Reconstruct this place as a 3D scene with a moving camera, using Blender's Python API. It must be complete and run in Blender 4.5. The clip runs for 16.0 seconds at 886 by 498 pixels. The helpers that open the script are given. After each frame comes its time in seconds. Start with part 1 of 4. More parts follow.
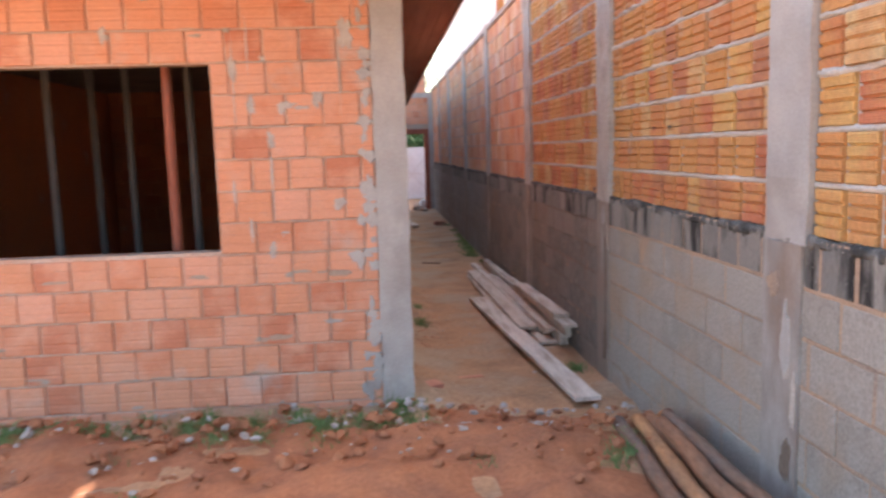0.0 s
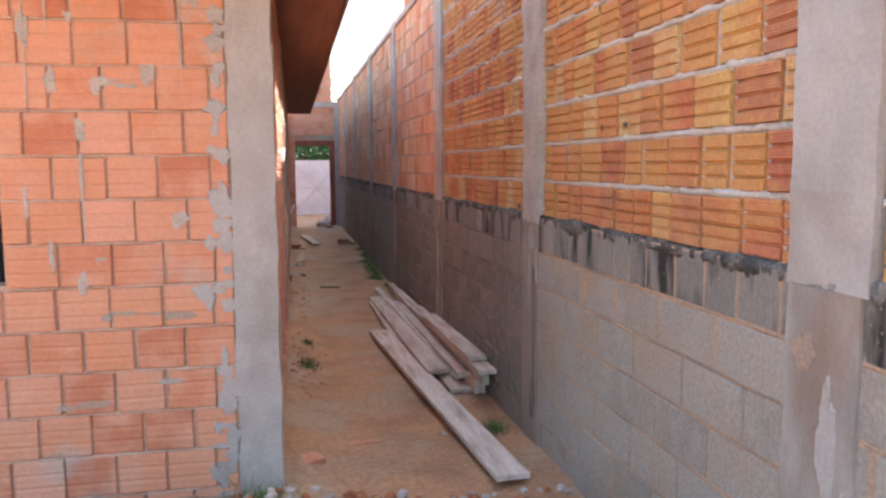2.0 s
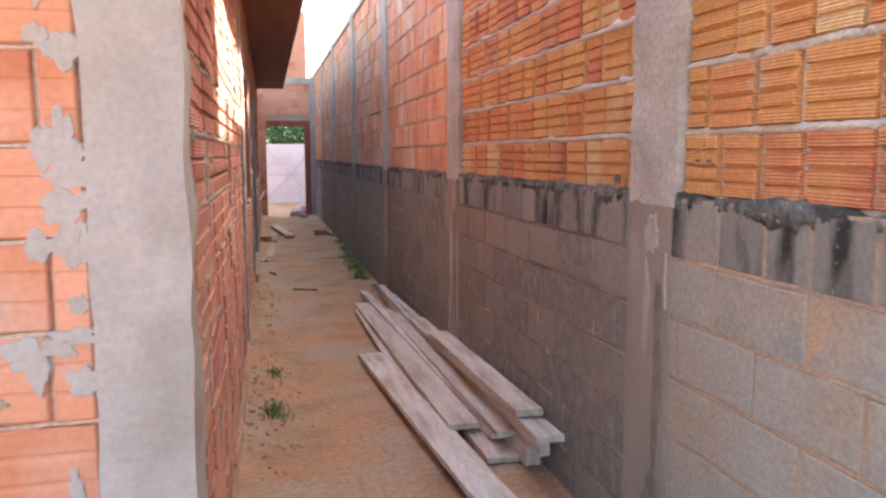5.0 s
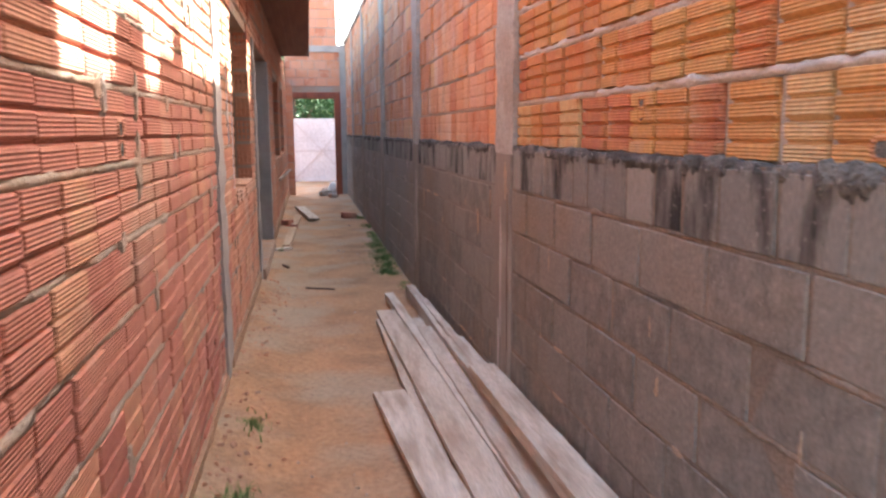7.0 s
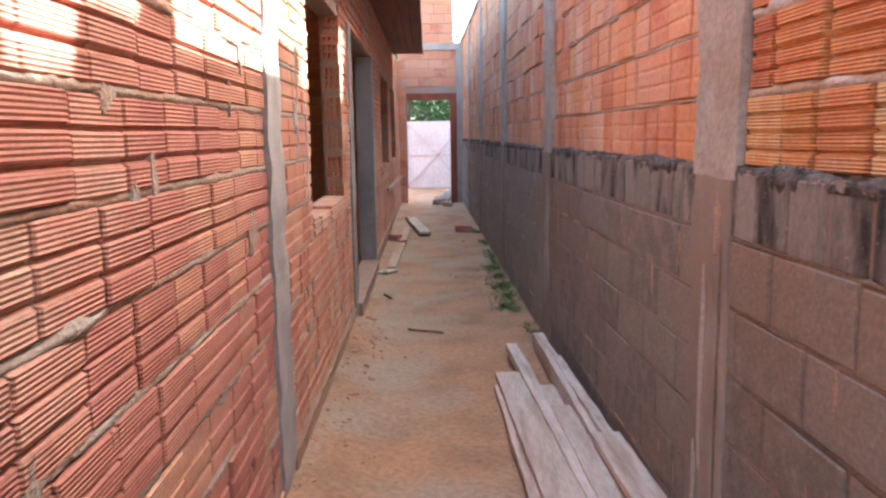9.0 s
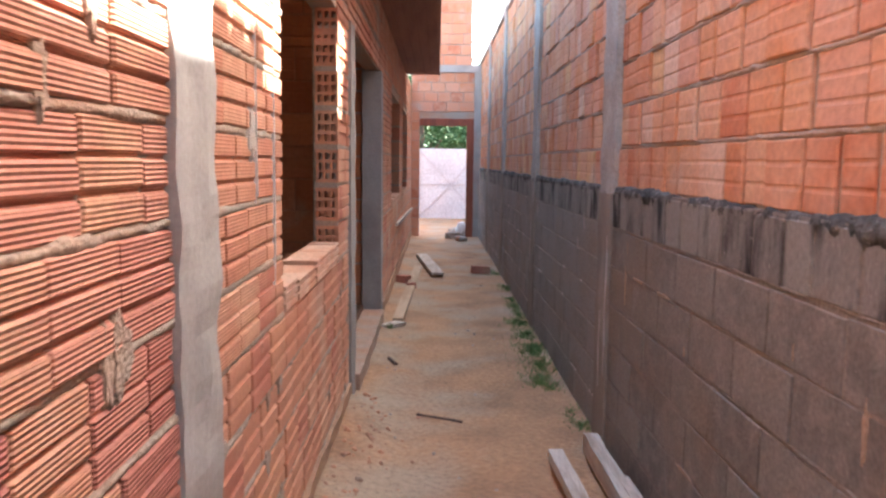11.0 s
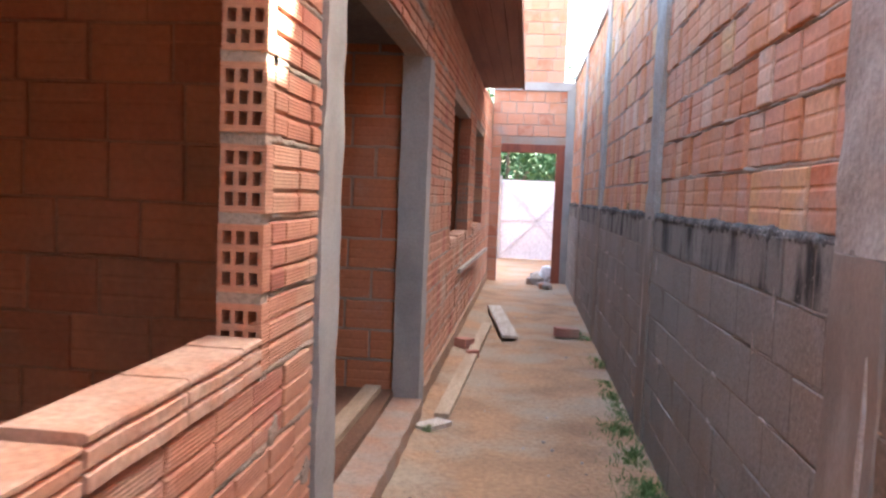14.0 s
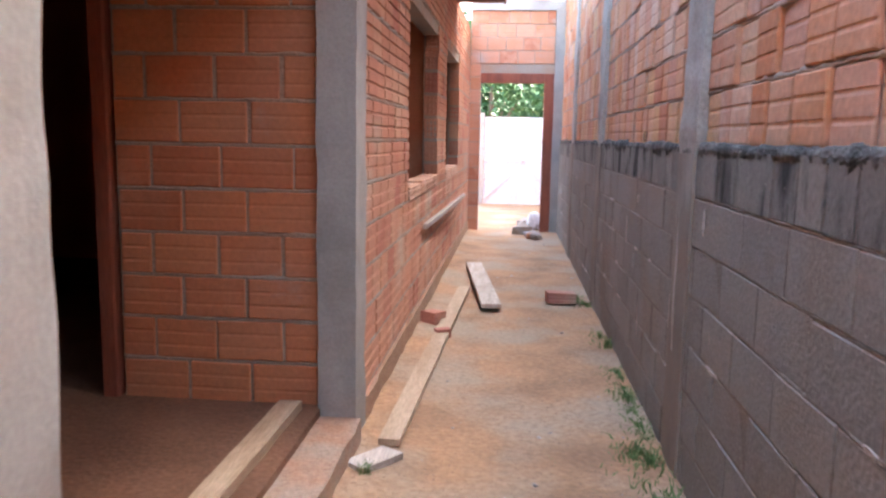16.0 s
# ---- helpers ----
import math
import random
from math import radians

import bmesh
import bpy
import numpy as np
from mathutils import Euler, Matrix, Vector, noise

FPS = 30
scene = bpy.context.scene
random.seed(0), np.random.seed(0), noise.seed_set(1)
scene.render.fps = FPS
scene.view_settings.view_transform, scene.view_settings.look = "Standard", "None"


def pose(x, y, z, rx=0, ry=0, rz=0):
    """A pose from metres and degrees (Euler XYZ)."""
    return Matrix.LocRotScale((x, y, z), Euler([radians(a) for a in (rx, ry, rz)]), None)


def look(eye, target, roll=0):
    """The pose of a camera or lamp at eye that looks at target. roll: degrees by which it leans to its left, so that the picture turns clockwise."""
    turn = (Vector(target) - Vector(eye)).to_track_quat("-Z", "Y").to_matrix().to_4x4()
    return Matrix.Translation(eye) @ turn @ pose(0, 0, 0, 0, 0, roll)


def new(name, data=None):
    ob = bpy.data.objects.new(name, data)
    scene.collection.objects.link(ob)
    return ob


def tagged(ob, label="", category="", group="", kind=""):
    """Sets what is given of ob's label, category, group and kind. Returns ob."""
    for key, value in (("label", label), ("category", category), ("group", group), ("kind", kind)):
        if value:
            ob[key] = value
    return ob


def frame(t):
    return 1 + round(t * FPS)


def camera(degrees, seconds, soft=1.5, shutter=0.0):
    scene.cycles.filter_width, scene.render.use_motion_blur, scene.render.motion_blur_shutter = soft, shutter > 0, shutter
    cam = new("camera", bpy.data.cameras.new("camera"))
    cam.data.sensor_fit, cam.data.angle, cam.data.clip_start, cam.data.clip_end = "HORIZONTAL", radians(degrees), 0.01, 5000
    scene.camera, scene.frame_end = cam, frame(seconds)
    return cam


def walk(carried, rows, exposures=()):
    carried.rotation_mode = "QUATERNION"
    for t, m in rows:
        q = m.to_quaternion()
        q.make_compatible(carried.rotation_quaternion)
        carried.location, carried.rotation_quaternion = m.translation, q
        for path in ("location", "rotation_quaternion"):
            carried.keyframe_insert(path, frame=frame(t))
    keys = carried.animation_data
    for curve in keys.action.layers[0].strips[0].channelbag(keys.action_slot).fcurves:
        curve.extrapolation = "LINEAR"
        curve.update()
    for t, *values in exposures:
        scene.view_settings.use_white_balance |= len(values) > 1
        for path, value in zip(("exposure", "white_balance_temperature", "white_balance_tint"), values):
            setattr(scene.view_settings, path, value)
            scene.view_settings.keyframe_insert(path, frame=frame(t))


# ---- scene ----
cam = camera(59.4, 16.0, soft=2.5, shutter=0.4)
METRES, EYE, TILT, LEAN, TURN = 11.3, 1.74, 0.0, 0.0, -4.2
ROWS = [
    (0.0, 0.0, 0.0, 0.0, -0.22, -7.35, 1.71),
    (0.5, 0.0015, 0.0271, -0.0017, -6.32, -7.11, 2.53),
    (1.0, 0.0053, 0.0524, -0.0038, -7.54, -9.25, 2.88),
    (1.5, 0.0137, 0.0804, -0.005, -4.66, -4.49, -0.68),
    (2.0, 0.0123, 0.1058, -0.0066, -6.68, -6.24, 0.42),
    (2.5, 0.0086, 0.13, -0.0072, -7.76, -7.45, 2.66),
    (3.0, 0.0115, 0.1583, -0.0096, -2.26, -3.04, 0.14),
    (3.5, 0.0115, 0.1857, -0.0124, -5.08, -6.7, -2.08),
    (6.0, 0.0105, 0.3379, -0.0271, -9.47, -7.19, 1.03),
    (6.5, 0.0203, 0.3717, -0.0291, -5.63, -11.24, -2.5),
    (7.0, 0.0244, 0.4105, -0.0264, -5.53, -8.64, 0.39),
    (7.5, 0.0307, 0.4434, -0.0254, -1.41, -8.11, -1.23),
    (8.0, 0.0354, 0.4737, -0.0226, 5.58, -9.79, -2.98),
    (8.5, 0.0282, 0.5056, -0.023, 3.1, -6.07, 0.33),
    (9.0, 0.0235, 0.5382, -0.0241, 3.0, -8.41, 0.88),
    (11.5, 0.0071, 0.6847, -0.0225, 3.9, -6.17, -0.85),
    (12.0, 0.0046, 0.7195, -0.0227, 2.98, -7.04, 2.11),
    (12.5, 0.0075, 0.7535, -0.0225, 8.25, -8.03, -2.13),
    (13.0, 0.0045, 0.7848, -0.025, 7.34, -6.24, -0.43),
    (13.5, 0.0016, 0.8164, -0.0258, 6.33, -6.28, 1.94),
    (14.0, 0.0069, 0.8496, -0.0269, 10.45, -4.04, -2.29),
    (14.5, 0.0058, 0.8808, -0.0291, 9.79, -6.34, -0.63),
    (15.0, 0.0013, 0.9167, -0.0289, 4.5, -9.17, 1.99),
    (15.5, 0.0026, 0.9534, -0.031, 7.85, -8.46, -0.19),
    (16.0, -0.0001, 0.9873, -0.0322, 9.45, -8.15, -1.03),
]
walk(cam, [(t, pose(0, 0, EYE, TILT, LEAN, TURN) @ pose(METRES * x, METRES * y, METRES * z, 90 + pitch, roll, yaw)) for t, x, y, z, yaw, pitch, roll in ROWS],
     [(0.0, 2.6, 6550, 10), (2.0, 2.66, 6600, 9), (3.7, 2.85, 6600, 9), (6.0, 3.3, 6550, 7), (7.0, 3.35, 6500, 6), (9.0, 3.4, 6200, 6), (12.0, 3.57, 6300, 6), (14.0, 3.87, 6300, 7), (15.0, 3.95, 6300, 7), (16.0, 4.25, 6300, 7)])


# ---- world, sun ----
SUN_EL, SUN_AZ = radians(47.6), radians(62)      # azimuth from +y towards +x
world = bpy.data.worlds.new("sky")
scene.world = world
world.use_nodes = True
wn = world.node_tree
bg = wn.nodes["Background"]
sky = wn.nodes.new("ShaderNodeTexSky")
sky.sky_type = "NISHITA"
sky.sun_disc = False
sky.sun_elevation, sky.sun_rotation = SUN_EL, SUN_AZ
sky.air_density, sky.dust_density, sky.ozone_density = 1.2, 5.0, 1.0
wn.links.new(sky.outputs[0], bg.inputs[0])
bg.inputs[1].default_value = 0.15
sun_data = bpy.data.lights.new("sun", "SUN")
sun_data.energy, sun_data.angle, sun_data.color = 5.0, radians(0.8), (1.0, 0.965, 0.91)
sun = new("sun", sun_data)
to_sun = Vector((math.sin(SUN_AZ) * math.cos(SUN_EL), math.cos(SUN_AZ) * math.cos(SUN_EL), math.sin(SUN_EL)))
sun.matrix_world = look(to_sun * 40, (0, 0, 0))


# ---- materials ----
def mat(name, base, rough=0.9, second=None, scale=6.0, grain=60.0, bump=0.3, bump_dist=0.01, island=0.0, ribs=0.0,
        stretch=(1, 1, 1), third=None, third_scale=1.5, third_cut=(0.5, 0.65), metal=0.0, palette=None, contrast=1.0, speck=None, speck_cut=(0.62, 0.7), rib_gain=1.2):
    """Object-space noise at two scales; palette: per-piece colours by Object Info's Random."""
    m = bpy.data.materials.new(name)
    m.use_nodes = True
    nt = m.node_tree
    N, Lk = nt.nodes, nt.links
    b = N["Principled BSDF"]
    b.inputs["Roughness"].default_value = rough
    b.inputs["Metallic"].default_value = metal
    b.inputs["Specular IOR Level"].default_value = 0.25
    tc = N.new("ShaderNodeTexCoord")
    geo = N.new("ShaderNodeNewGeometry")
    mp = N.new("ShaderNodeMapping")
    mp.inputs["Scale"].default_value = stretch
    Lk.new(geo.outputs["Position"], mp.inputs["Vector"])

    def tex(sc, detail=5):
        n = N.new("ShaderNodeTexNoise")
        n.inputs["Scale"].default_value = sc
        n.inputs["Detail"].default_value = detail
        Lk.new(mp.outputs[0], n.inputs["Vector"])
        return n

    def mix(kind, a, c, fac):
        x = N.new("ShaderNodeMix")
        x.data_type, x.blend_type = "RGBA", kind
        for sock, v in ((x.inputs[6], a), (x.inputs[7], c), (x.inputs[0], fac)):
            if isinstance(v, bpy.types.NodeSocket):
                Lk.new(v, sock)
            elif isinstance(v, tuple):
                sock.default_value = (*v, 1)
            else:
                sock.default_value = v
        return x.outputs[2]

    def ramp(src, lo, hi):
        r = N.new("ShaderNodeMapRange")
        r.inputs["From Min"].default_value, r.inputs["From Max"].default_value = lo, hi
        Lk.new(src, r.inputs["Value"])
        return r.outputs[0]

    col = base
    if palette:
        info = N.new("ShaderNodeObjectInfo")
        cr = N.new("ShaderNodeValToRGB")
        cr.color_ramp.interpolation = "CONSTANT"
        while len(cr.color_ramp.elements) < len(palette):
            cr.color_ramp.elements.new(0.5)
        for i, c in enumerate(palette):
            cr.color_ramp.elements[i].position = i / len(palette)
            cr.color_ramp.elements[i].color = (*c, 1)
        Lk.new(info.outputs["Random"], cr.inputs[0])
        col = cr.outputs[0]
    large = tex(scale)
    if second:
        col = mix("MIX", col, second, ramp(large.outputs[0], 0.42, 0.68))
    if third:
        col = mix("MIX", col, third, ramp(tex(third_scale, 6).outputs[0], *third_cut))
    fine = tex(grain, 3)
    shade = N.new("ShaderNodeMapRange")
    shade.inputs["From Min"].default_value, shade.inputs["From Max"].default_value = 0.25, 0.75
    shade.inputs["To Min"].default_value, shade.inputs["To Max"].default_value = 1 - 0.28 * contrast, 1 + 0.25 * contrast
    Lk.new(fine.outputs[0], shade.inputs["Value"])
    comb = N.new("ShaderNodeCombineColor")
    for i in range(3):
        Lk.new(shade.outputs[0], comb.inputs[i])
    col = mix("MULTIPLY", col, comb.outputs[0], 0.8)
    if speck:
        pale = N.new("ShaderNodeTexNoise")
        pale.inputs["Scale"].default_value, pale.inputs["Detail"].default_value = 75.0, 2
        Lk.new(geo.outputs["Position"], pale.inputs["Vector"])
        col = mix("MIX", col, speck, ramp(pale.outputs[0], *speck_cut))
    if isinstance(col, tuple):
        b.inputs["Base Color"].default_value = (*col, 1)
    else:
        Lk.new(col, b.inputs["Base Color"])
    height = fine.outputs[0]
    if ribs:
        w = N.new("ShaderNodeTexWave")
        w.wave_type, w.bands_direction = "BANDS", "Z"
        w.inputs["Scale"].default_value = ribs
        w.inputs["Distortion"].default_value = 0.15
        Lk.new(tc.outputs["Object"], w.inputs["Vector"])
        add = N.new("ShaderNodeMath")
        add.operation = "MULTIPLY_ADD"
        add.inputs[1].default_value = rib_gain
        Lk.new(w.outputs["Fac"], add.inputs[0])
        Lk.new(fine.outputs[0], add.inputs[2])
        height = add.outputs[0]
    bp = N.new("ShaderNodeBump")
    bp.inputs["Strength"].default_value, bp.inputs["Distance"].default_value = bump, bump_dist
    Lk.new(height, bp.inputs["Height"])
    Lk.new(bp.outputs[0], b.inputs["Normal"])
    return m


GREY_DUST = (0.42, 0.36, 0.31)
m_front = mat("salmon_clay", (0.5, 0.18, 0.09), palette=[(0.55, 0.245, 0.14), (0.58, 0.275, 0.17), (0.51, 0.21, 0.12), (0.56, 0.26, 0.155), (0.46, 0.175, 0.1), (0.6, 0.3, 0.2), (0.54, 0.235, 0.13), (0.57, 0.255, 0.15)], second=(0.57, 0.29, 0.19), scale=7, third=GREY_DUST, third_scale=3.0, third_cut=(0.63, 0.82), ribs=11, rib_gain=0.6, bump=0.14, contrast=0.45)
m_side = mat("ribbed_clay", (0.5, 0.18, 0.1), palette=[(0.50, 0.22, 0.155), (0.54, 0.27, 0.19), (0.47, 0.195, 0.14), (0.53, 0.265, 0.17), (0.40, 0.15, 0.115), (0.52, 0.24, 0.17), (0.54, 0.29, 0.18), (0.49, 0.205, 0.155)], second=(0.46, 0.2, 0.14), scale=5, third=(0.46, 0.33, 0.24), third_scale=1.8, third_cut=(0.56, 0.8), ribs=33, rib_gain=1.5, bump=0.4, contrast=0.6)
m_yard = mat("ochre_clay", (0.6, 0.3, 0.1), palette=[(0.54, 0.27, 0.1), (0.58, 0.335, 0.125), (0.53, 0.25, 0.095), (0.5, 0.205, 0.09), (0.58, 0.35, 0.135), (0.55, 0.285, 0.11), (0.43, 0.155, 0.085), (0.56, 0.31, 0.115), (0.58, 0.39, 0.2), (0.52, 0.2, 0.085), (0.42, 0.18, 0.1), (0.55, 0.24, 0.1), (0.5, 0.18, 0.095)], second=(0.55, 0.27, 0.11), scale=7, third=GREY_DUST, third_scale=3.5, third_cut=(0.62, 0.82), ribs=36, rib_gain=1.4, bump=0.5, contrast=0.8)
m_yard_far = mat("red_clay", (0.6, 0.25, 0.1), palette=[(0.58, 0.265, 0.135), (0.61, 0.32, 0.18), (0.53, 0.215, 0.105), (0.62, 0.365, 0.225), (0.57, 0.25, 0.12), (0.62, 0.43, 0.32), (0.48, 0.18, 0.095), (0.59, 0.28, 0.145), (0.62, 0.38, 0.2), (0.55, 0.29, 0.2)],
                 second=(0.57, 0.31, 0.2), scale=4, third=(0.52, 0.43, 0.35), third_scale=2.6, third_cut=(0.56, 0.8), grain=45, bump=0.25, contrast=0.8)
m_inside = mat("inside_clay", (0.5, 0.18, 0.1), palette=[(0.53, 0.2, 0.095), (0.55, 0.225, 0.11), (0.47, 0.165, 0.08), (0.54, 0.21, 0.1)], second=(0.47, 0.2, 0.11), scale=2.5, third=GREY_DUST, third_scale=2.5, third_cut=(0.66, 0.84), grain=45, bump=0.12, contrast=0.5)
# inside_clay darkened: the dimness of the front room is put into the colour
m_room = mat("shaded_room_clay", (0.36, 0.13, 0.07), palette=[(0.36, 0.125, 0.065), (0.39, 0.145, 0.075), (0.31, 0.105, 0.055), (0.37, 0.13, 0.065)], second=(0.31, 0.13, 0.075), scale=2.5, third=(0.3, 0.235, 0.18), third_scale=2.0, third_cut=(0.66, 0.84), grain=45, bump=0.12, contrast=0.5)
m_side_plain = mat("dusty_orange_clay", (0.5, 0.2, 0.1), palette=[(0.52, 0.24, 0.15), (0.55, 0.28, 0.18), (0.49, 0.21, 0.13), (0.54, 0.27, 0.165), (0.44, 0.17, 0.115), (0.53, 0.25, 0.155), (0.55, 0.31, 0.2)], second=(0.49, 0.235, 0.15), scale=5, third=(0.48, 0.35, 0.255), third_scale=1.8, third_cut=(0.52, 0.76), ribs=33, rib_gain=0.7, bump=0.26, contrast=0.6)
m_mortar = mat("mortar", (0.44, 0.39, 0.35), second=(0.36, 0.30, 0.26), scale=9, grain=90, bump=0.8)
m_mortar_pink = mat("dusty_mortar", (0.36, 0.305, 0.25), second=(0.40, 0.26, 0.185), scale=3, grain=90, bump=0.8)
m_mortar_front = mat("pinkish_mortar", (0.5, 0.375, 0.295), second=(0.5, 0.3, 0.21), scale=4, grain=90, bump=0.6)
m_crust_hollow = mat("mould_crust_and_hollow_dark", (0.05, 0.047, 0.043), second=(0.17, 0.155, 0.14), scale=9, grain=70, bump=1.0, bump_dist=0.02, speck=(0.42, 0.39, 0.35), speck_cut=(0.66, 0.74))
m_mortar_light = mat("light_mortar", (0.50, 0.455, 0.41), second=(0.42, 0.36, 0.31), scale=8, grain=90, bump=0.9)
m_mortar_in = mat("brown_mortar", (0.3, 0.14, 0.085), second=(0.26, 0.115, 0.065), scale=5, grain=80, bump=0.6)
m_mortar_red = mat("block_mortar", (0.23, 0.175, 0.135), second=(0.12, 0.108, 0.097), scale=3, grain=90, bump=0.8)
m_mortar_brown = mat("dust_filled_mortar", (0.235, 0.2, 0.17), second=(0.17, 0.145, 0.125), scale=3, grain=90, bump=0.7)
m_block = mat("concrete_block", (0.15, 0.13, 0.12), second=(0.235, 0.21, 0.183), scale=14, palette=[(0.2, 0.178, 0.155), (0.175, 0.157, 0.138), (0.215, 0.192, 0.167), (0.16, 0.145, 0.128)],
              third=(0.22, 0.165, 0.12), third_scale=1.6, third_cut=(0.5, 0.75), grain=70, bump=0.38, bump_dist=0.01, contrast=0.95, speck=(0.36, 0.32, 0.28), speck_cut=(0.66, 0.82))
m_block_dusty = mat("dusty_block", (0.2, 0.18, 0.165), second=(0.31, 0.28, 0.245), scale=9, palette=[(0.285, 0.26, 0.23), (0.255, 0.234, 0.208), (0.305, 0.277, 0.245)],
                   third=(0.32, 0.24, 0.175), third_scale=1.8, third_cut=(0.5, 0.7), grain=70, bump=0.38, bump_dist=0.01, contrast=0.95, speck=(0.36, 0.32, 0.28), speck_cut=(0.66, 0.82))
m_mortar_dusty = mat("orange_mortar", (0.40, 0.27, 0.185), second=(0.26, 0.21, 0.175), scale=3, grain=90, bump=0.8)
m_block_far = mat("grey_brown_block", (0.2, 0.18, 0.165), second=(0.25, 0.235, 0.22), scale=12, palette=[(0.27, 0.246, 0.22), (0.24, 0.22, 0.198), (0.285, 0.26, 0.232), (0.228, 0.208, 0.188)],
                  third=(0.24, 0.19, 0.15), third_scale=1.6, third_cut=(0.5, 0.75), grain=70, bump=0.38, bump_dist=0.01, contrast=0.95, speck=(0.38, 0.35, 0.32), speck_cut=(0.66, 0.76))
m_block_top = mat("mouldy_block", (0.12, 0.11, 0.1), palette=[(0.23, 0.212, 0.19), (0.2, 0.186, 0.168), (0.26, 0.24, 0.214)],
                  third=(0.03, 0.028, 0.026), third_scale=2.6, third_cut=(0.5, 0.64), stretch=(3, 3, 0.8), grain=60, bump=0.9, contrast=1.2, speck=(0.34, 0.31, 0.28), speck_cut=(0.66, 0.76))
m_concrete = mat("column_concrete", (0.39, 0.365, 0.34), second=(0.33, 0.305, 0.285), scale=4, grain=70, bump=0.16, third=(0.29, 0.255, 0.23), third_scale=2.0, third_cut=(0.55, 0.75), contrast=0.45)
m_concrete_pitted = mat("pitted_concrete", (0.39, 0.36, 0.325), second=(0.32, 0.29, 0.26), scale=5, grain=55, bump=0.4, bump_dist=0.012, third=(0.29, 0.23, 0.185), third_scale=2.2, third_cut=(0.55, 0.72), contrast=0.9, speck=(0.13, 0.11, 0.1), speck_cut=(0.68, 0.78))
m_concrete_dark = mat("shaded_grey_concrete", (0.36, 0.335, 0.31), second=(0.29, 0.27, 0.25), scale=4, grain=70, bump=0.16, third=(0.36, 0.32, 0.29), third_scale=2.5, third_cut=(0.58, 0.72), contrast=0.45)
m_footing = mat("stained_plaster", (0.25, 0.225, 0.205), second=(0.42, 0.385, 0.35), scale=3, grain=70, bump=0.2, third=(0.2, 0.13, 0.09), third_scale=2.0, third_cut=(0.5, 0.7), stretch=(1.5, 1.5, 0.7), contrast=0.45)
m_footing_dark = mat("stained_brown_plaster", (0.255, 0.21, 0.175), second=(0.21, 0.18, 0.155), scale=3, grain=70, bump=0.2, third=(0.34, 0.3, 0.26), third_scale=2.2, third_cut=(0.58, 0.72), stretch=(1.6, 1.6, 0.7), contrast=0.5)
m_dirt = mat("bare_earth", (0.41, 0.23, 0.125), second=(0.27, 0.155, 0.09), scale=2.2, grain=30, bump=0.6, bump_dist=0.015, contrast=1.0, third=(0.36, 0.265, 0.185), third_scale=1.3, third_cut=(0.46, 0.62), speck=(0.2, 0.13, 0.09), speck_cut=(0.6, 0.74))
m_dirt_red = mat("dug_red_earth", (0.34, 0.135, 0.065), second=(0.26, 0.11, 0.06), scale=5, grain=40, bump=0.7)
m_sill = mat("dusty_clay", (0.52, 0.33, 0.24), second=(0.50, 0.24, 0.15), scale=6, grain=60, bump=0.4)
m_step = mat("worn_step", (0.36, 0.265, 0.205), second=(0.40, 0.22, 0.14), scale=5, grain=60, bump=0.6)
m_plinth = mat("splashed_plinth", (0.36, 0.22, 0.14), second=(0.40, 0.25, 0.165), scale=4, grain=50, bump=0.6)
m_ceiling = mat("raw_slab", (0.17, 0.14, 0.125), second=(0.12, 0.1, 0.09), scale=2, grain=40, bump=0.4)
m_plank = mat("pale_plank", (0.47, 0.345, 0.24), second=(0.38, 0.26, 0.17), scale=4, grain=40, bump=0.4, stretch=(3, 0.35, 3))
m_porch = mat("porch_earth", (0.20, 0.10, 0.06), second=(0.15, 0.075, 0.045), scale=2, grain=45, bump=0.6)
m_board = mat("weathered_board", (0.40, 0.33, 0.27), second=(0.36, 0.275, 0.21), scale=5, grain=40, bump=0.4, third=(0.55, 0.48, 0.41), third_scale=6, third_cut=(0.5, 0.7), stretch=(3, 0.35, 3),
              palette=[(0.56, 0.49, 0.42), (0.48, 0.40, 0.33), (0.52, 0.43, 0.35), (0.6, 0.53, 0.46)])
m_log = mat("barked_log", (0.33, 0.15, 0.07), second=(0.20, 0.11, 0.07), scale=7, grain=50, bump=0.6, stretch=(1, 0.3, 1), palette=[(0.40, 0.17, 0.07), (0.28, 0.13, 0.07), (0.16, 0.12, 0.10), (0.42, 0.20, 0.09)])
m_soffit = mat("soffit_wood", (0.27, 0.115, 0.07), second=(0.20, 0.082, 0.05), scale=3, grain=40, bump=0.3, stretch=(3, 0.3, 3), rough=0.7)
m_redwood = mat("red_timber", (0.27, 0.085, 0.05), second=(0.19, 0.06, 0.04), scale=4, grain=50, bump=0.3, stretch=(3, 3, 0.3), rough=0.7)
m_greypost = mat("grey_post", (0.085, 0.072, 0.066), second=(0.06, 0.05, 0.045), scale=5, grain=50, bump=0.4, stretch=(3, 3, 0.3))
m_gate = mat("white_gate_sheet", (0.6, 0.6, 0.63), second=(0.52, 0.51, 0.54), scale=2, grain=20, bump=0.15, rough=0.5, third=(0.45, 0.33, 0.25), third_scale=3, third_cut=(0.66, 0.8))
m_gate_bar = mat("gate_brace", (0.5, 0.48, 0.5), rough=0.5, grain=40, bump=0.2)
m_render = mat("white_render", (0.78, 0.77, 0.76), second=(0.70, 0.69, 0.68), scale=1.2, grain=30, bump=0.2)
m_tile = mat("roof_tile", (0.38, 0.16, 0.09), second=(0.26, 0.11, 0.07), scale=2, grain=30, bump=0.5)
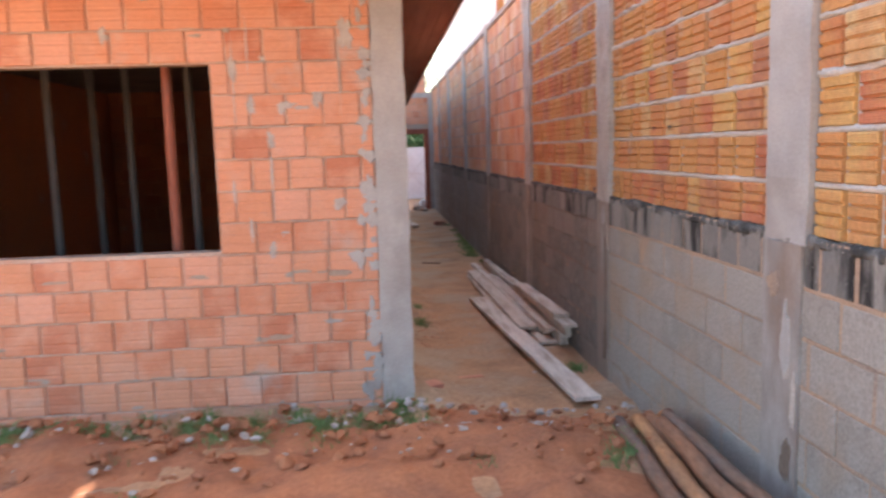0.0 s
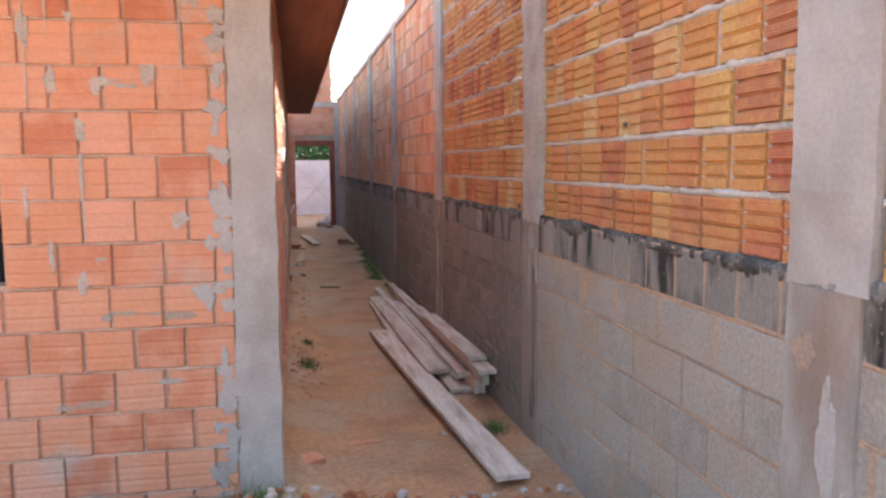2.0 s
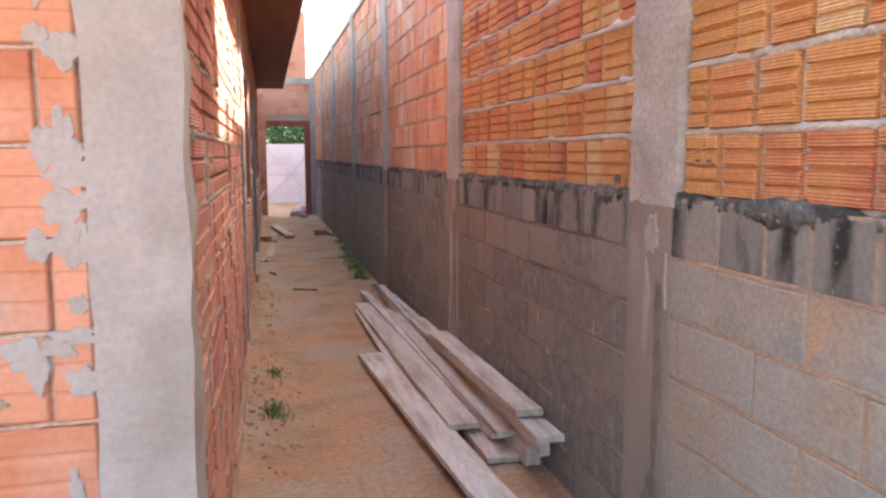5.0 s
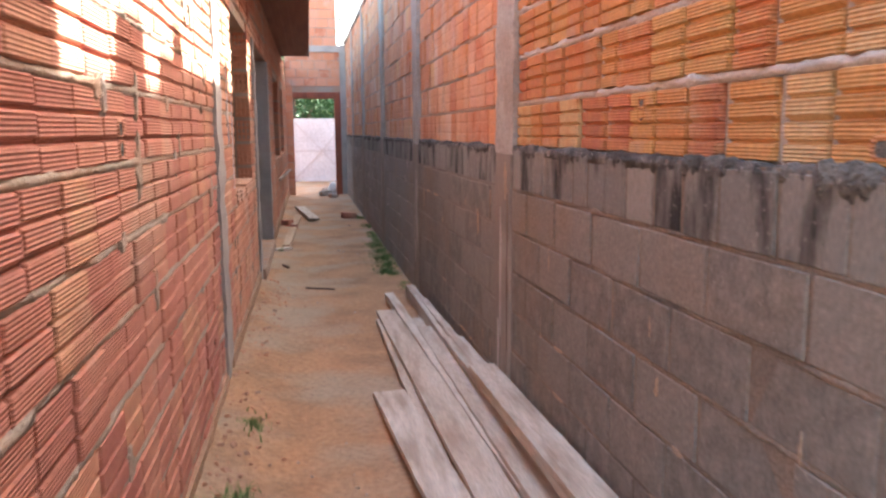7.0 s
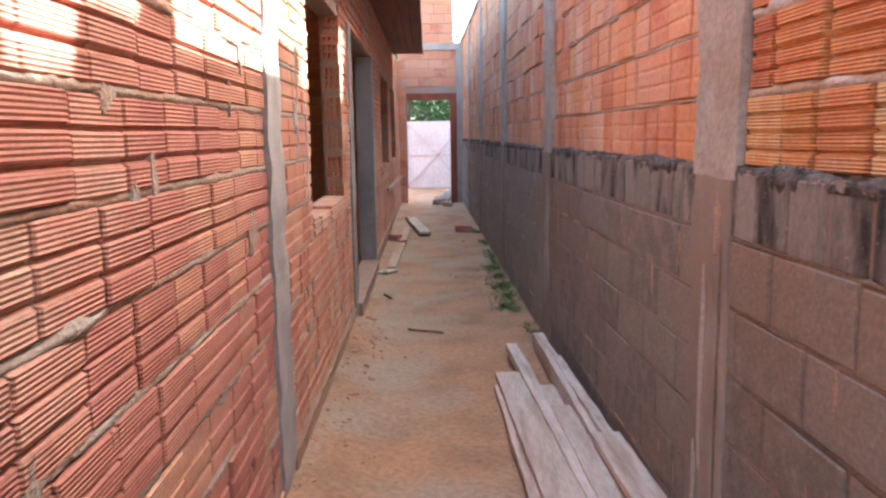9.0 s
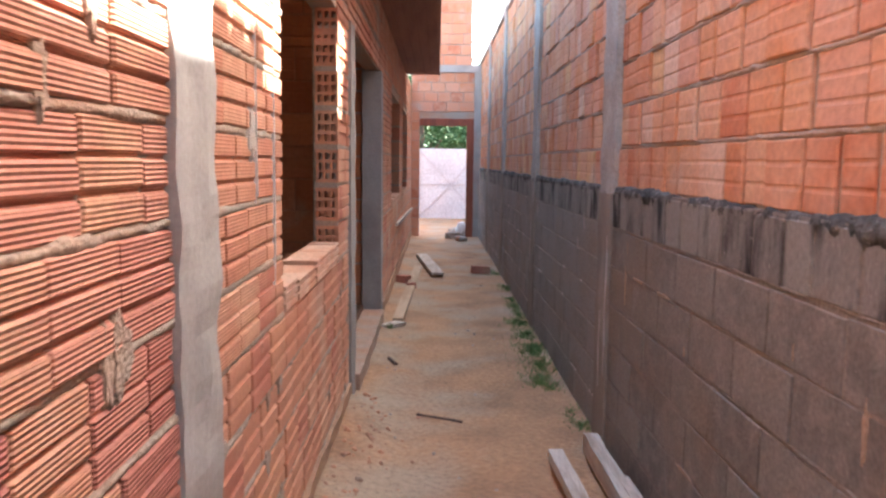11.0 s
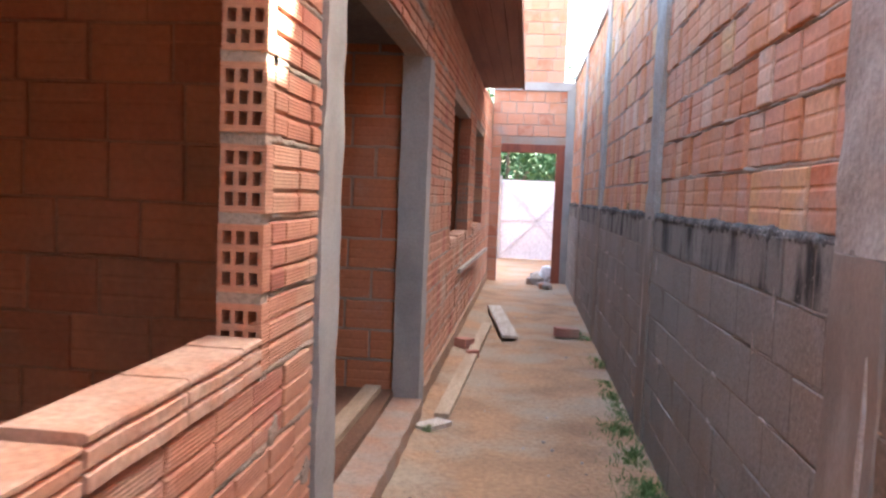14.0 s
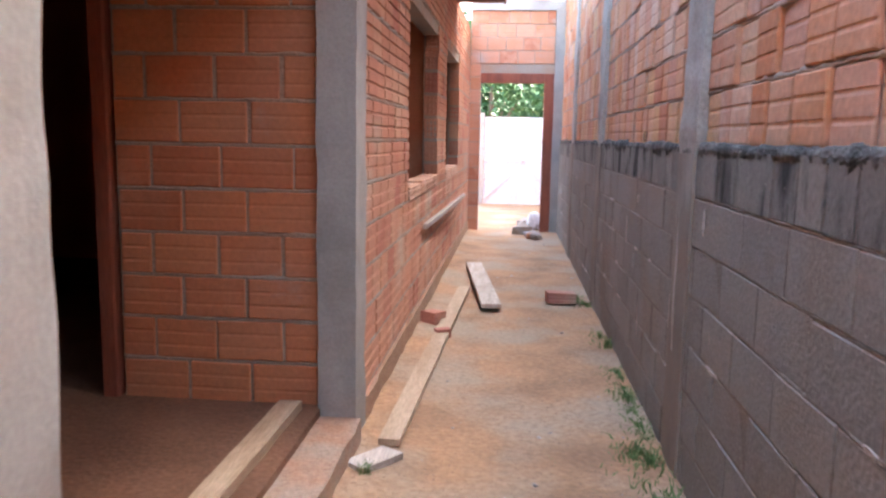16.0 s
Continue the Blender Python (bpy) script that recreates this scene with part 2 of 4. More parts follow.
m_leaf = mat("leaf", (0.035, 0.085, 0.03), second=(0.06, 0.125, 0.045), scale=1.2, grain=20, bump=0.1, rough=0.6)
m_grass = mat("grass_blade", (0.12, 0.2, 0.065), second=(0.2, 0.24, 0.1), scale=5, grain=30, bump=0.1, rough=0.7)
m_bark = mat("bark", (0.14, 0.1, 0.07), second=(0.09, 0.065, 0.05), scale=4, grain=30, bump=0.6)
m_stone = mat("rubble_stone", (0.40, 0.36, 0.33), second=(0.30, 0.22, 0.17), scale=9, grain=60, bump=0.5, palette=[(0.42, 0.38, 0.35), (0.33, 0.27, 0.23), (0.48, 0.24, 0.15), (0.36, 0.22, 0.14)])
m_pvc = mat("old_pipe", (0.5, 0.42, 0.37), second=(0.42, 0.34, 0.28), scale=5, grain=40, bump=0.2)
m_steel = mat("rebar_rust", (0.12, 0.07, 0.05), second=(0.07, 0.05, 0.045), scale=20, grain=80, bump=0.3, rough=0.7)


# ---- mesh helpers ----
def mesh_of(name, bm, material):
    me = bpy.data.meshes.new(name)
    bm.normal_update()
    bm.to_mesh(me)
    bm.free()
    me.materials.append(material)
    return me


def part(name, bm, material, parent, label=""):
    ob = new(name, mesh_of(name, bm, material))
    if parent:
        ob.parent = parent
    return tagged(ob, label=label)


def box(bm, x0, x1, y0, y1, z0, z1, bevel=0.0):
    vs = bmesh.ops.create_cube(bm, size=1.0)["verts"]
    bmesh.ops.transform(bm, verts=vs, matrix=Matrix.Translation(((x0 + x1) / 2, (y0 + y1) / 2, (z0 + z1) / 2)) @ Matrix.Diagonal((x1 - x0, y1 - y0, z1 - z0, 1)))
    if bevel:
        es = {e for v in vs for e in v.link_edges}
        bmesh.ops.bevel(bm, geom=list(es), offset=bevel, segments=1, affect="EDGES")
    return vs


def boxm(x0, x1, y0, y1, z0, z1, bevel=0.0):
    bm = bmesh.new()
    box(bm, x0, x1, y0, y1, z0, z1, bevel)
    return bm


def rough_box(x0, x1, y0, y1, z0, z1, step=0.12, amp=0.008, seed=0.0):
    """A box of many faces with uneven, slightly worn surfaces."""
    bm = bmesh.new()
    nx, ny, nz = (max(1, min(64, round((b - a) / step))) for a, b in ((x0, x1), (y0, y1), (z0, z1)))
    grid = {}

    def vert(i, j, k):
        key = (i, j, k)
        if key not in grid:
            p = Vector((x0 + (x1 - x0) * i / nx, y0 + (y1 - y0) * j / ny, z0 + (z1 - z0) * k / nz))
            q = p * 7 + Vector((seed, seed * 2, seed * 3))
            grid[key] = bm.verts.new(p + amp * Vector((noise.noise(q), noise.noise(q + Vector((9, 0, 0))), noise.noise(q + Vector((0, 9, 0))) * 0.4)))
        return grid[key]

    for k in (0, nz):
        for i in range(nx):
            for j in range(ny):
                f = [vert(i, j, k), vert(i + 1, j, k), vert(i + 1, j + 1, k), vert(i, j + 1, k)]
                bm.faces.new(f if k else f[::-1])
    for j in (0, ny):
        for i in range(nx):
            for k in range(nz):
                f = [vert(i, j, k), vert(i + 1, j, k), vert(i + 1, j, k + 1), vert(i, j, k + 1)]
                bm.faces.new(f[::-1] if j else f)
    for i in (0, nx):
        for j in range(ny):
            for k in range(nz):
                f = [vert(i, j, k), vert(i, j + 1, k), vert(i, j + 1, k + 1), vert(i, j, k + 1)]
                bm.faces.new(f if i else f[::-1])
    return bm


def brick_data(cache, w, h, d, grooved, material, deep=0.009):
    """A clay brick or concrete block. Local x along the wall, -y its face, z up; origin at the foot of its middle, at the face."""
    key = (round(w, 2), grooved, material.name)
    if key in cache:
        return cache[key]
    w = key[0]
    g, e = (0.0025 if material in (m_front, m_inside, m_room, m_yard_far) else 0.013 if material is m_yard else deep), (0.005 if grooved else 0.003)
    if grooved and material is m_yard:
        zs = [(0, e), (e, 0)]
        for k in (0.235, 0.49, 0.745):
            zs += [(h * (k - 0.03), 0), (h * (k - 0.012), g), (h * (k + 0.018), g), (h * (k + 0.045), 0.002)]
        zs += [(h - e, 0), (h, e)]
    elif grooved:
        zs = [(0, e), (e, 0), (h * 0.27, 0), (h * 0.315, g), (h * 0.35, g), (h * 0.37, 0), (h * 0.61, 0), (h * 0.655, g), (h * 0.69, g), (h * 0.71, 0), (h - e, 0), (h, e)]
    else:
        zs = [(0, e), (e, 0), (h - e, 0), (h, e)]
    bm = bmesh.new()
    rows = []
    for z, y in zs:
        rows.append([bm.verts.new(p) for p in ((-w / 2, y + e, z), (-w / 2 + e, y, z), (w / 2 - e, y, z), (w / 2, y + e, z))])
    for a, b in zip(rows, rows[1:]):
        for i in range(3):
            bm.faces.new((a[i], a[i + 1], b[i + 1], b[i]))
    for r, flip in ((rows[0], 0), (rows[-1], 1)):
        back = [bm.verts.new((v.co.x, d, v.co.z)) for v in (r[0], r[3])]
        f = [r[0], back[0], back[1], r[3], r[2], r[1]]
        bm.faces.new(f[::-1] if flip else f)
    for i in (0, 3):
        lo, hi = rows[0][i], rows[-1][i]
        b0, b1 = bm.verts.new((lo.co.x, d, lo.co.z)), bm.verts.new((hi.co.x, d, hi.co.z))
        col = [r[i] for r in rows]
        f = col + [b1, b0]
        bm.faces.new(f if i == 0 else f[::-1])
    cache[key] = mesh_of("brick", bm, material)
    return cache[key]


CACHE = {}


def slab(u0, u1, z0, z1, y0, y1, holes, top=None):
    """A wall's core, pierced by openings, as one closed mesh."""
    us = sorted({u0, u1, *[min(max(v, u0), u1) for h in holes for v in h[:2]]})
    zs = sorted({z0, z1, *[min(max(v, z0), z1) for h in holes for v in h[2:]]})
    bm = bmesh.new()
    memo = {}

    def v(i, y, k):
        if (i, y, k) not in memo:
            memo[i, y, k] = bm.verts.new((us[i], y, zs[k]))
        return memo[i, y, k]

    def solid(i, k):
        if not (0 <= i < len(us) - 1 and 0 <= k < len(zs) - 1):
            return False
        cu, cz = (us[i] + us[i + 1]) / 2, (zs[k] + zs[k + 1]) / 2
        return not any(a < cu < b and c < cz < d for a, b, c, d in holes)

    for i in range(len(us) - 1):
        for k in range(len(zs) - 1):
            if not solid(i, k):
                continue
            bm.faces.new((v(i, y0, k), v(i + 1, y0, k), v(i + 1, y0, k + 1), v(i, y0, k + 1)))
            bm.faces.new((v(i, y1, k), v(i, y1, k + 1), v(i + 1, y1, k + 1), v(i + 1, y1, k)))
            for di, dk, a, b in ((-1, 0, (i, k), (i, k + 1)), (1, 0, (i + 1, k), (i + 1, k + 1)), (0, -1, (i, k), (i + 1, k)), (0, 1, (i, k + 1), (i + 1, k + 1))):
                if not solid(i + di, k + dk):
                    bm.faces.new((v(a[0], y0, a[1]), v(b[0], y0, b[1]), v(b[0], y1, b[1]), v(a[0], y1, a[1])))
    bmesh.ops.recalc_face_normals(bm, faces=bm.faces)
    return bm


BRICKWORK = []          # laid last


def wall(name, label, m, u0, u1, z0, z1, material, holes=(), course=0.195, length=(0.23, 0.245), depth=0.14, grooved=True, mortar=None,
         joint=0.018, top_material=None, top_length=None, proud=0.010, stagger=0.5, uneven=0.003, seed=1, top=0.0):
    core = tagged(new(name, mesh_of(name, slab(u0, u1, z0, z1, proud, depth, holes), mortar or m_mortar)), label, "wall", kind="structure")
    core.matrix_world = m
    BRICKWORK.append((core, u0, u1, z0, z1, material, holes, course, length, grooved, joint, top_material, top_length, stagger, uneven, seed, top))
    return core


def bed_joints(core, u0, u1, z0, course, n, holes, joint, material, seed, lump):
    """Uneven mortar squeezed out along the bed joints."""
    bm = bmesh.new()
    prof = (-0.9, -0.45, 0.0, 0.45, 0.9)
    for r in range(1, n):
        z = z0 + r * course
        row, steps = None, max(2, round((u1 - u0) / 0.022))
        for i in range(steps + 1):
            u = u0 + (u1 - u0) * i / steps
            if any(h[0] - 0.005 < u < h[1] + 0.005 and h[2] - 0.02 < z < h[3] + 0.02 for h in holes):
                row = None
                continue
            k = noise.noise(Vector((u * 5, z * 7, seed)))
            k2 = noise.noise(Vector((u * 17, z * 9, seed + 5)))
            k3 = noise.noise(Vector((u * 48, z * 11, seed + 9)))
            out = lump * max(-0.6, 0.05 + 1.2 * k + 0.9 * k2 + 0.7 * k3)
            spread = joint * (0.55 + max(0.0, k * 0.9 + 0.4 * k2) + 0.22 * k3)
            cur = [bm.verts.new((u, 0.012 if abs(q) > 0.6 else (0.003 - out * (1 if q == 0 else 0.75)), z + q * spread + 0.006 * k2)) for q in prof]
            if row:
                for a in range(len(prof) - 1):
                    bm.faces.new((row[a], cur[a], cur[a + 1], row[a + 1])).smooth = True
            row = cur
    ob = part("mortar_bed", bm, material, core)
    tagged(ob, kind="stuff")


def lay(core, u0, u1, z0, z1, material, holes, course, length, grooved, joint, top_material, top_length, stagger, uneven, seed, top):
    rnd = random.Random(seed)
    n = round((z1 - z0) / course)
    course = (z1 - z0) / n
    bed_joints(core, u0, u1, z0, course, n, holes, joint, core.data.materials[0], seed, 0.007 if material is m_front else 0.004 if material in (m_inside, m_room) else 0.006 if not grooved else 0.009 if material in (m_side, m_side_plain) else 0.007 if material is m_yard_far else 0.013)
    for r in range(n):
        za, zb = z0 + r * course, z0 + (r + 1) * course
        last = top_material is not None and r == n - 1
        lim = top_length if last else length
        cuts = sorted({u0, u1, *[x for h in holes for x in h[:2] if h[2] < zb - 0.04 and h[3] > za + 0.04 and u0 < x < u1]})
        for a, b in zip(cuts, cuts[1:]):
            mid = (a + b) / 2
            if any(h[0] < mid < h[1] and h[2] < zb - 0.04 and h[3] > za + 0.04 for h in holes):
                continue
            u, first = a, True
            while u < b - 0.02:
                w = rnd.uniform(*lim)
                if first and r % 2:
                    w *= stagger
                first = False
                if b - u - w < 0.07:
                    w = b - u
                w = min(w, b - u)
                hw = w - (joint if material not in (m_side, m_side_plain) else 0.006) * rnd.uniform(0.6, 1.4)
                data = brick_data(CACHE, max(0.03, hw), course - joint, 0.06, grooved, top_material if last else material)
                ob = new("block" if length[0] > 0.3 else "brick", data)
                ob.parent = core
                ob.matrix_basis = pose(u + w / 2, rnd.uniform(-uneven, uneven), za + joint / 2 + rnd.uniform(-0.0025, 0.0025), *(a * (0.5 if material in (m_side, m_side_plain) else 1.0) for a in (rnd.uniform(-0.6, 0.6), rnd.uniform(-0.7, 0.7), rnd.uniform(-0.8, 0.8))))
                u += w


# ---- ground ----
def ground_z(x, y):
    z = 0.16 / (1 + math.exp(max(-30, min(30, (y - 5.6) * 3.0))))
    z *= 1.0 - 0.65 * min(1.0, max(0.0, (x - 0.1) / 0.9)) if y > 4.1 else 1.0 + 0.3 * min(1.0, max(0.0, x - 0.6))
    near_left = max(0.0, 1 - abs(x - 0.13) / 0.35) * (0.08 if 5 < y < 12 else 0.02)
    return z + near_left


def axis(lo, hi, fine0, fine1, step, far):
    vals = list(np.arange(fine0, fine1 + 1e-6, step))
    a, s = fine0, step
    while a > lo:
        s *= far
        a -= s
        vals.insert(0, a)
    a, s = fine1, step
    while a < hi:
        s *= far
        a += s
        vals.append(a)
    return vals


gx, gy = axis(-400, 400, -3.2, 2.4, 0.07, 1.5), axis(-400, 600, 1.5, 24, 0.07, 1.5)
bm = bmesh.new()
gv = []
for y in gy:
    row = []
    for x in gx:
        p = Vector((x, y, 0))
        near = 1.0 if (-3.3 < x < 2.5 and 1.4 < y < 25) else 0.0
        rough = 1.0 if y < 5.0 else 0.2
        z = ground_z(x, y) + near * rough * (0.05 * noise.noise(p * 1.3) + 0.03 * noise.noise(p * 4.1) + 0.012 * noise.noise(p * 11))
        d = math.hypot(x - 0.02, (y - 4.25) * 1.4)
        z -= 0.1 * math.exp(-(d / 0.14) ** 2)
        row.append(bm.verts.new((x, y, z)))
    gv.append(row)
for a, b in zip(gv, gv[1:]):
    for i in range(len(gx) - 1):
        f = bm.faces.new((a[i], a[i + 1], b[i + 1], b[i]))
        f.smooth = True
tagged(part("ground", bm, m_dirt, None), "bare orange-brown earth yard and passage, trodden and dusty", "ground", kind="structure")

# ---- walls: front (faces -y), side (faces +x), yard (faces -x) ----
XL, YF, TOP = 0.13, 4.78, 2.86
FRONT = pose(0, YF, 0)
SIDE = pose(XL, 0, 0, 0, 0, 90)
wall("wall_front", "salmon hollow clay brick house front with grey smears", FRONT, -4.2, -0.05, -0.012, TOP, m_front, holes=[(-2.75, -1.005, 1.155, 2.28)], length=(0.215, 0.223), seed=3, mortar=m_mortar_front, joint=0.011, proud=0.016)
OPEN = 2.265
wall("wall_side_1", "ribbed red clay brick side wall with messy mortar", SIDE, 4.95, 8.9, -0.245, TOP - 0.1, m_side, seed=4, uneven=0.005, mortar=m_mortar_pink, joint=0.02, proud=0.014)
wall("wall_side_2", "ribbed red clay brick side wall round a rough window opening", SIDE, 9.15, 11.95, -0.245, TOP - 0.1, m_side_plain, holes=[(9.98, 11.50, 0.957, OPEN)], seed=5, uneven=0.005, mortar=m_mortar_pink, joint=0.02, proud=0.014)
wall("wall_side_lintel", "clay brick course above the porch opening", SIDE, 11.95, 14.65, OPEN + 0.02, TOP - 0.1, m_side_plain, seed=6, mortar=m_mortar_pink, joint=0.02, proud=0.014)
wall("wall_side_3", "ribbed red clay brick side wall with two window openings", SIDE, 14.65, 18.5, -0.245, TOP - 0.1, m_side_plain, holes=[(16.18, 18.12, 0.957, OPEN)], seed=7, mortar=m_mortar_pink, joint=0.02, proud=0.014)
wall("wall_side_4", "ribbed red clay brick side wall near the back doorway", SIDE, 18.5, 22.8, -0.245, TOP - 0.1, m_side_plain, holes=[(18.95, 20.67, 0.957, OPEN)], seed=8, mortar=m_mortar_pink, joint=0.02, proud=0.014)

wall("wall_side_top", "half course of clay brick under the eave", SIDE, 4.95, 22.8, TOP - 0.098, TOP + 0.012, m_side_plain, course=0.11, seed=12, mortar=m_mortar_pink, joint=0.02, proud=0.014)

# concrete columns of the house
def column(name, label, x0, x1, y0, y1, z0, z1, material, seed, amp=0.008):
    return tagged(part(name, rough_box(x0, x1, y0, y1, z0, z1, 0.05, amp, seed), material, None), label, "column", kind="structure")

column("corner_column", "rough grey concrete corner column between brick walls", -0.05, XL + 0.016, YF - 0.012, 4.955, -0.05, TOP, m_concrete, 1, 0.012)
column("side_column", "grey concrete column cast between brick panels", -0.02, XL + 0.012, 8.88, 9.16, -0.05, TOP, m_concrete, 2, 0.016)
column("porch_column", "grey concrete column at the porch opening", -0.03, XL + 0.012, 11.95, 12.2, -0.05, OPEN + 0.02, m_concrete_dark, 3)
column("porch_column", "grey concrete column at the porch opening", -0.03, XL + 0.012, 14.42, 14.65, -0.05, OPEN + 0.02, m_concrete_dark, 4)

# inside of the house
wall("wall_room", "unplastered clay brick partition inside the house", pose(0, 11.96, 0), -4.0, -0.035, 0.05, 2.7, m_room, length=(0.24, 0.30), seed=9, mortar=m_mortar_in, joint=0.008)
wall("wall_porch", "orange clay brick wall at the porch end", pose(0, 14.47, 0), -0.96, -0.035, 0.15, 2.7, m_inside, length=(0.29, 0.33), seed=10, mortar=m_mortar_pink, joint=0.016)
wall("wall_porch_far", "clay brick wall beside the inner doorway", pose(0, 14.49, 0), -4.0, -1.75, 0.15, 2.7, m_inside, length=(0.26, 0.30), seed=11)
for nm, b in (("wall_porch_near", (-4.0, -0.035, 12.12, 12.2, 0, 2.7)), ("wall_west", (-4.2, -4.06, 4.95, 22.8, 0, TOP)), ("wall_back_room", (-4.0, -0.02, 18.2, 18.34, 0, 2.7)), ("wall_house_back", (-4.2, -0.02, 22.8, 22.95, 0, TOP))):
    tagged(part(nm, boxm(*b), m_inside, None), "unplastered brick wall inside the house", "wall", kind="structure")
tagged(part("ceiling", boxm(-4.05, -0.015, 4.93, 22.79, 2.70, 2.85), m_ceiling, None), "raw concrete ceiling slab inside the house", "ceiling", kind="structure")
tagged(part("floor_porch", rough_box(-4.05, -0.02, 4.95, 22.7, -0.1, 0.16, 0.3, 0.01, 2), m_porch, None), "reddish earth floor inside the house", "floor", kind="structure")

# ---- yard wall: columns, blocks below, bricks above ----
YARD = pose(1.588, 3.0, 0, 0, 0, -90 + 0.33)     # local x runs back towards -y


def yl(y):
    return 3.0 - y


COLS = [0.1, 2.97, 5.5, 8.33, 11.42, 14.4, 17.6, 20.4, 23.0]
LEDGE, YTOP, HALF = 1.36, 3.40, 0.16
for i, (a, b) in enumerate(zip(COLS, COLS[1:])):
    far = i >= 3
    wall("wall_yard_lower_%d" % (i + 1), "dark grey concrete block wall base with mouldy top course", YARD, yl(b), yl(a), -0.2, LEDGE, m_block_dusty if i < 2 else m_block if i < 4 else m_block_far, course=0.195,
         length=(0.39, 0.405), grooved=False, mortar=m_mortar_dusty if i < 2 else m_mortar_red if i < 3 else m_mortar_brown, joint=0.016 if i < 3 else 0.01, top_material=m_block_top, top_length=(0.15, 0.24), seed=20 + i, depth=0.16, proud=0.004, uneven=0.002)
    up = YARD @ Matrix.Translation((0, 0.022, 0))
    # first two panels rise 0.61 higher out of view, to keep sun off the yard
    wall("wall_yard_upper_%d" % (i + 1), "orange and ochre hollow clay brick boundary wall panel", up, yl(b - HALF), yl(a + HALF), LEDGE, YTOP + (0.61 if i < 2 else 0.0), m_yard_far if far else m_yard,
         course=0.204, length=(0.15, 0.26), seed=40 + i, depth=0.14, uneven=0.007, joint=0.016 if far else 0.024, stagger=0.7, mortar=m_mortar_pink if far else m_mortar_light, proud=0.014 if far else 0.022)
for i in range(3, 8):
    bm = rough_box(yl(COLS[i + 1] - HALF), yl(COLS[i] + HALF), 0.0, 0.165, YTOP + 0.002, YTOP + 0.06, 0.05, 0.008, i * 4.7)
    tagged(part("coping", bm, m_concrete_dark, None), "thin grey cement coping on the boundary wall", "coping", kind="structure").matrix_world = YARD
# the panels' last course is partly laid, after its toothed shadow; the higher first stretch is added, unseen, to block
# sun
PARTS = ((5.66, 7.1, 3), (7.6, 7.95, 1), (8.5, 8.72, 1), (9.95, 10.5, 1))
STEP = 0.062
for k, (a, b, n) in enumerate(PARTS):
    wall("wall_yard_top_%d" % (k + 1), "unseen clay brick course added on top of the boundary wall for its shadow", YARD @ Matrix.Translation((0, 0.022, 0)), yl(b), yl(a), YTOP + (STEP if a > 8.4 else 0), YTOP + 0.204 * n, m_yard, course=0.204, length=(0.15, 0.26), seed=80 + k, depth=0.14, joint=0.024, mortar=m_mortar_light, proud=0.022)
for i, y in enumerate(COLS):
    # near columns are heightened out of view as well, to block the sun
    bm = rough_box(yl(y) - HALF, yl(y) + HALF, -0.002, 0.17, LEDGE - 0.03, YTOP + (0.7 if y < 6 else 0.08), 0.03, 0.012, i * 3.1)
    c = tagged(part("yard_column", bm, m_concrete if y < 4 else m_concrete_pitted, None), "grey cast concrete column in the boundary wall", "column", kind="structure")
    c.matrix_world = YARD
    bm = rough_box(yl(y) - HALF * 0.9, yl(y) + HALF * 0.9, -0.009, 0.1, -0.2, LEDGE - 0.03, 0.035, 0.006, i * 2.3)
    c = tagged(part("column_base", bm, m_footing if y < 4 else m_footing_dark, None), "stained plaster strip below a boundary wall column", "column", kind="structure")
    c.matrix_world = YARD

def crust(u0, u1, seed):
    """Black mouldy mortar squeezed out along the ledge, hanging down unevenly."""
    bm = bmesh.new()
    row, steps = None, round((u1 - u0) / 0.012)
    for i in range(steps + 1):
        u = u0 + (u1 - u0) * i / steps
        k = noise.noise(Vector((u * 4, seed, 0))) + 0.5 * noise.noise(Vector((u * 60, seed, 9)))
        k2 = noise.noise(Vector((u * 26, seed, 3)))
        top, low = 0.012 + 0.018 * k + 0.012 * k2, -0.03 - 0.03 * max(0, k2 + k)
        out = 0.001 + 0.011 * max(-0.5, 0.5 * k + k2 + 0.6 * noise.noise(Vector((u * 95, seed, 5))))
        cur = [bm.verts.new((u, y, LEDGE + z)) for y, z in ((0.035, top), (0.004 - out * 0.6, top * 0.8), (-out, low * 0.4), (0.002, low), (0.02, low))]
        if row:
            for a in range(4):
                bm.faces.new((row[a], cur[a], cur[a + 1], row[a + 1])).smooth = True
        row = cur
    bmesh.ops.recalc_face_normals(bm, faces=bm.faces)
    ob = tagged(part("mortar_ledge", bm, m_crust_hollow, None), "blackened lumpy mortar ledge on the block wall", "ledge", kind="structure")
    ob.matrix_world = YARD


for i, (a, b) in enumerate(zip(COLS, COLS[1:])):
    crust(yl(b - HALF), yl(a + HALF), i * 5.5)

# ---- eave and roof ----
roof = tagged(new("roof_eave"), "dark red-brown timber eave overhanging the passage", "roof", kind="structure")
for k in range(5):
    x0 = XL - 0.02 + k * 0.106
    part("soffit_board", boxm(x0, x0 + 0.103, 3.75, 20.1, 2.875, 2.895), m_soffit, roof)
part("fascia", boxm(XL + 0.512, XL + 0.54, 3.73, 20.12, 2.865, 3.05), m_soffit, roof)
part("roof_deck", boxm(-4.5, XL + 0.51, 3.75, 20.1, 2.90, 3.02), m_tile, roof)

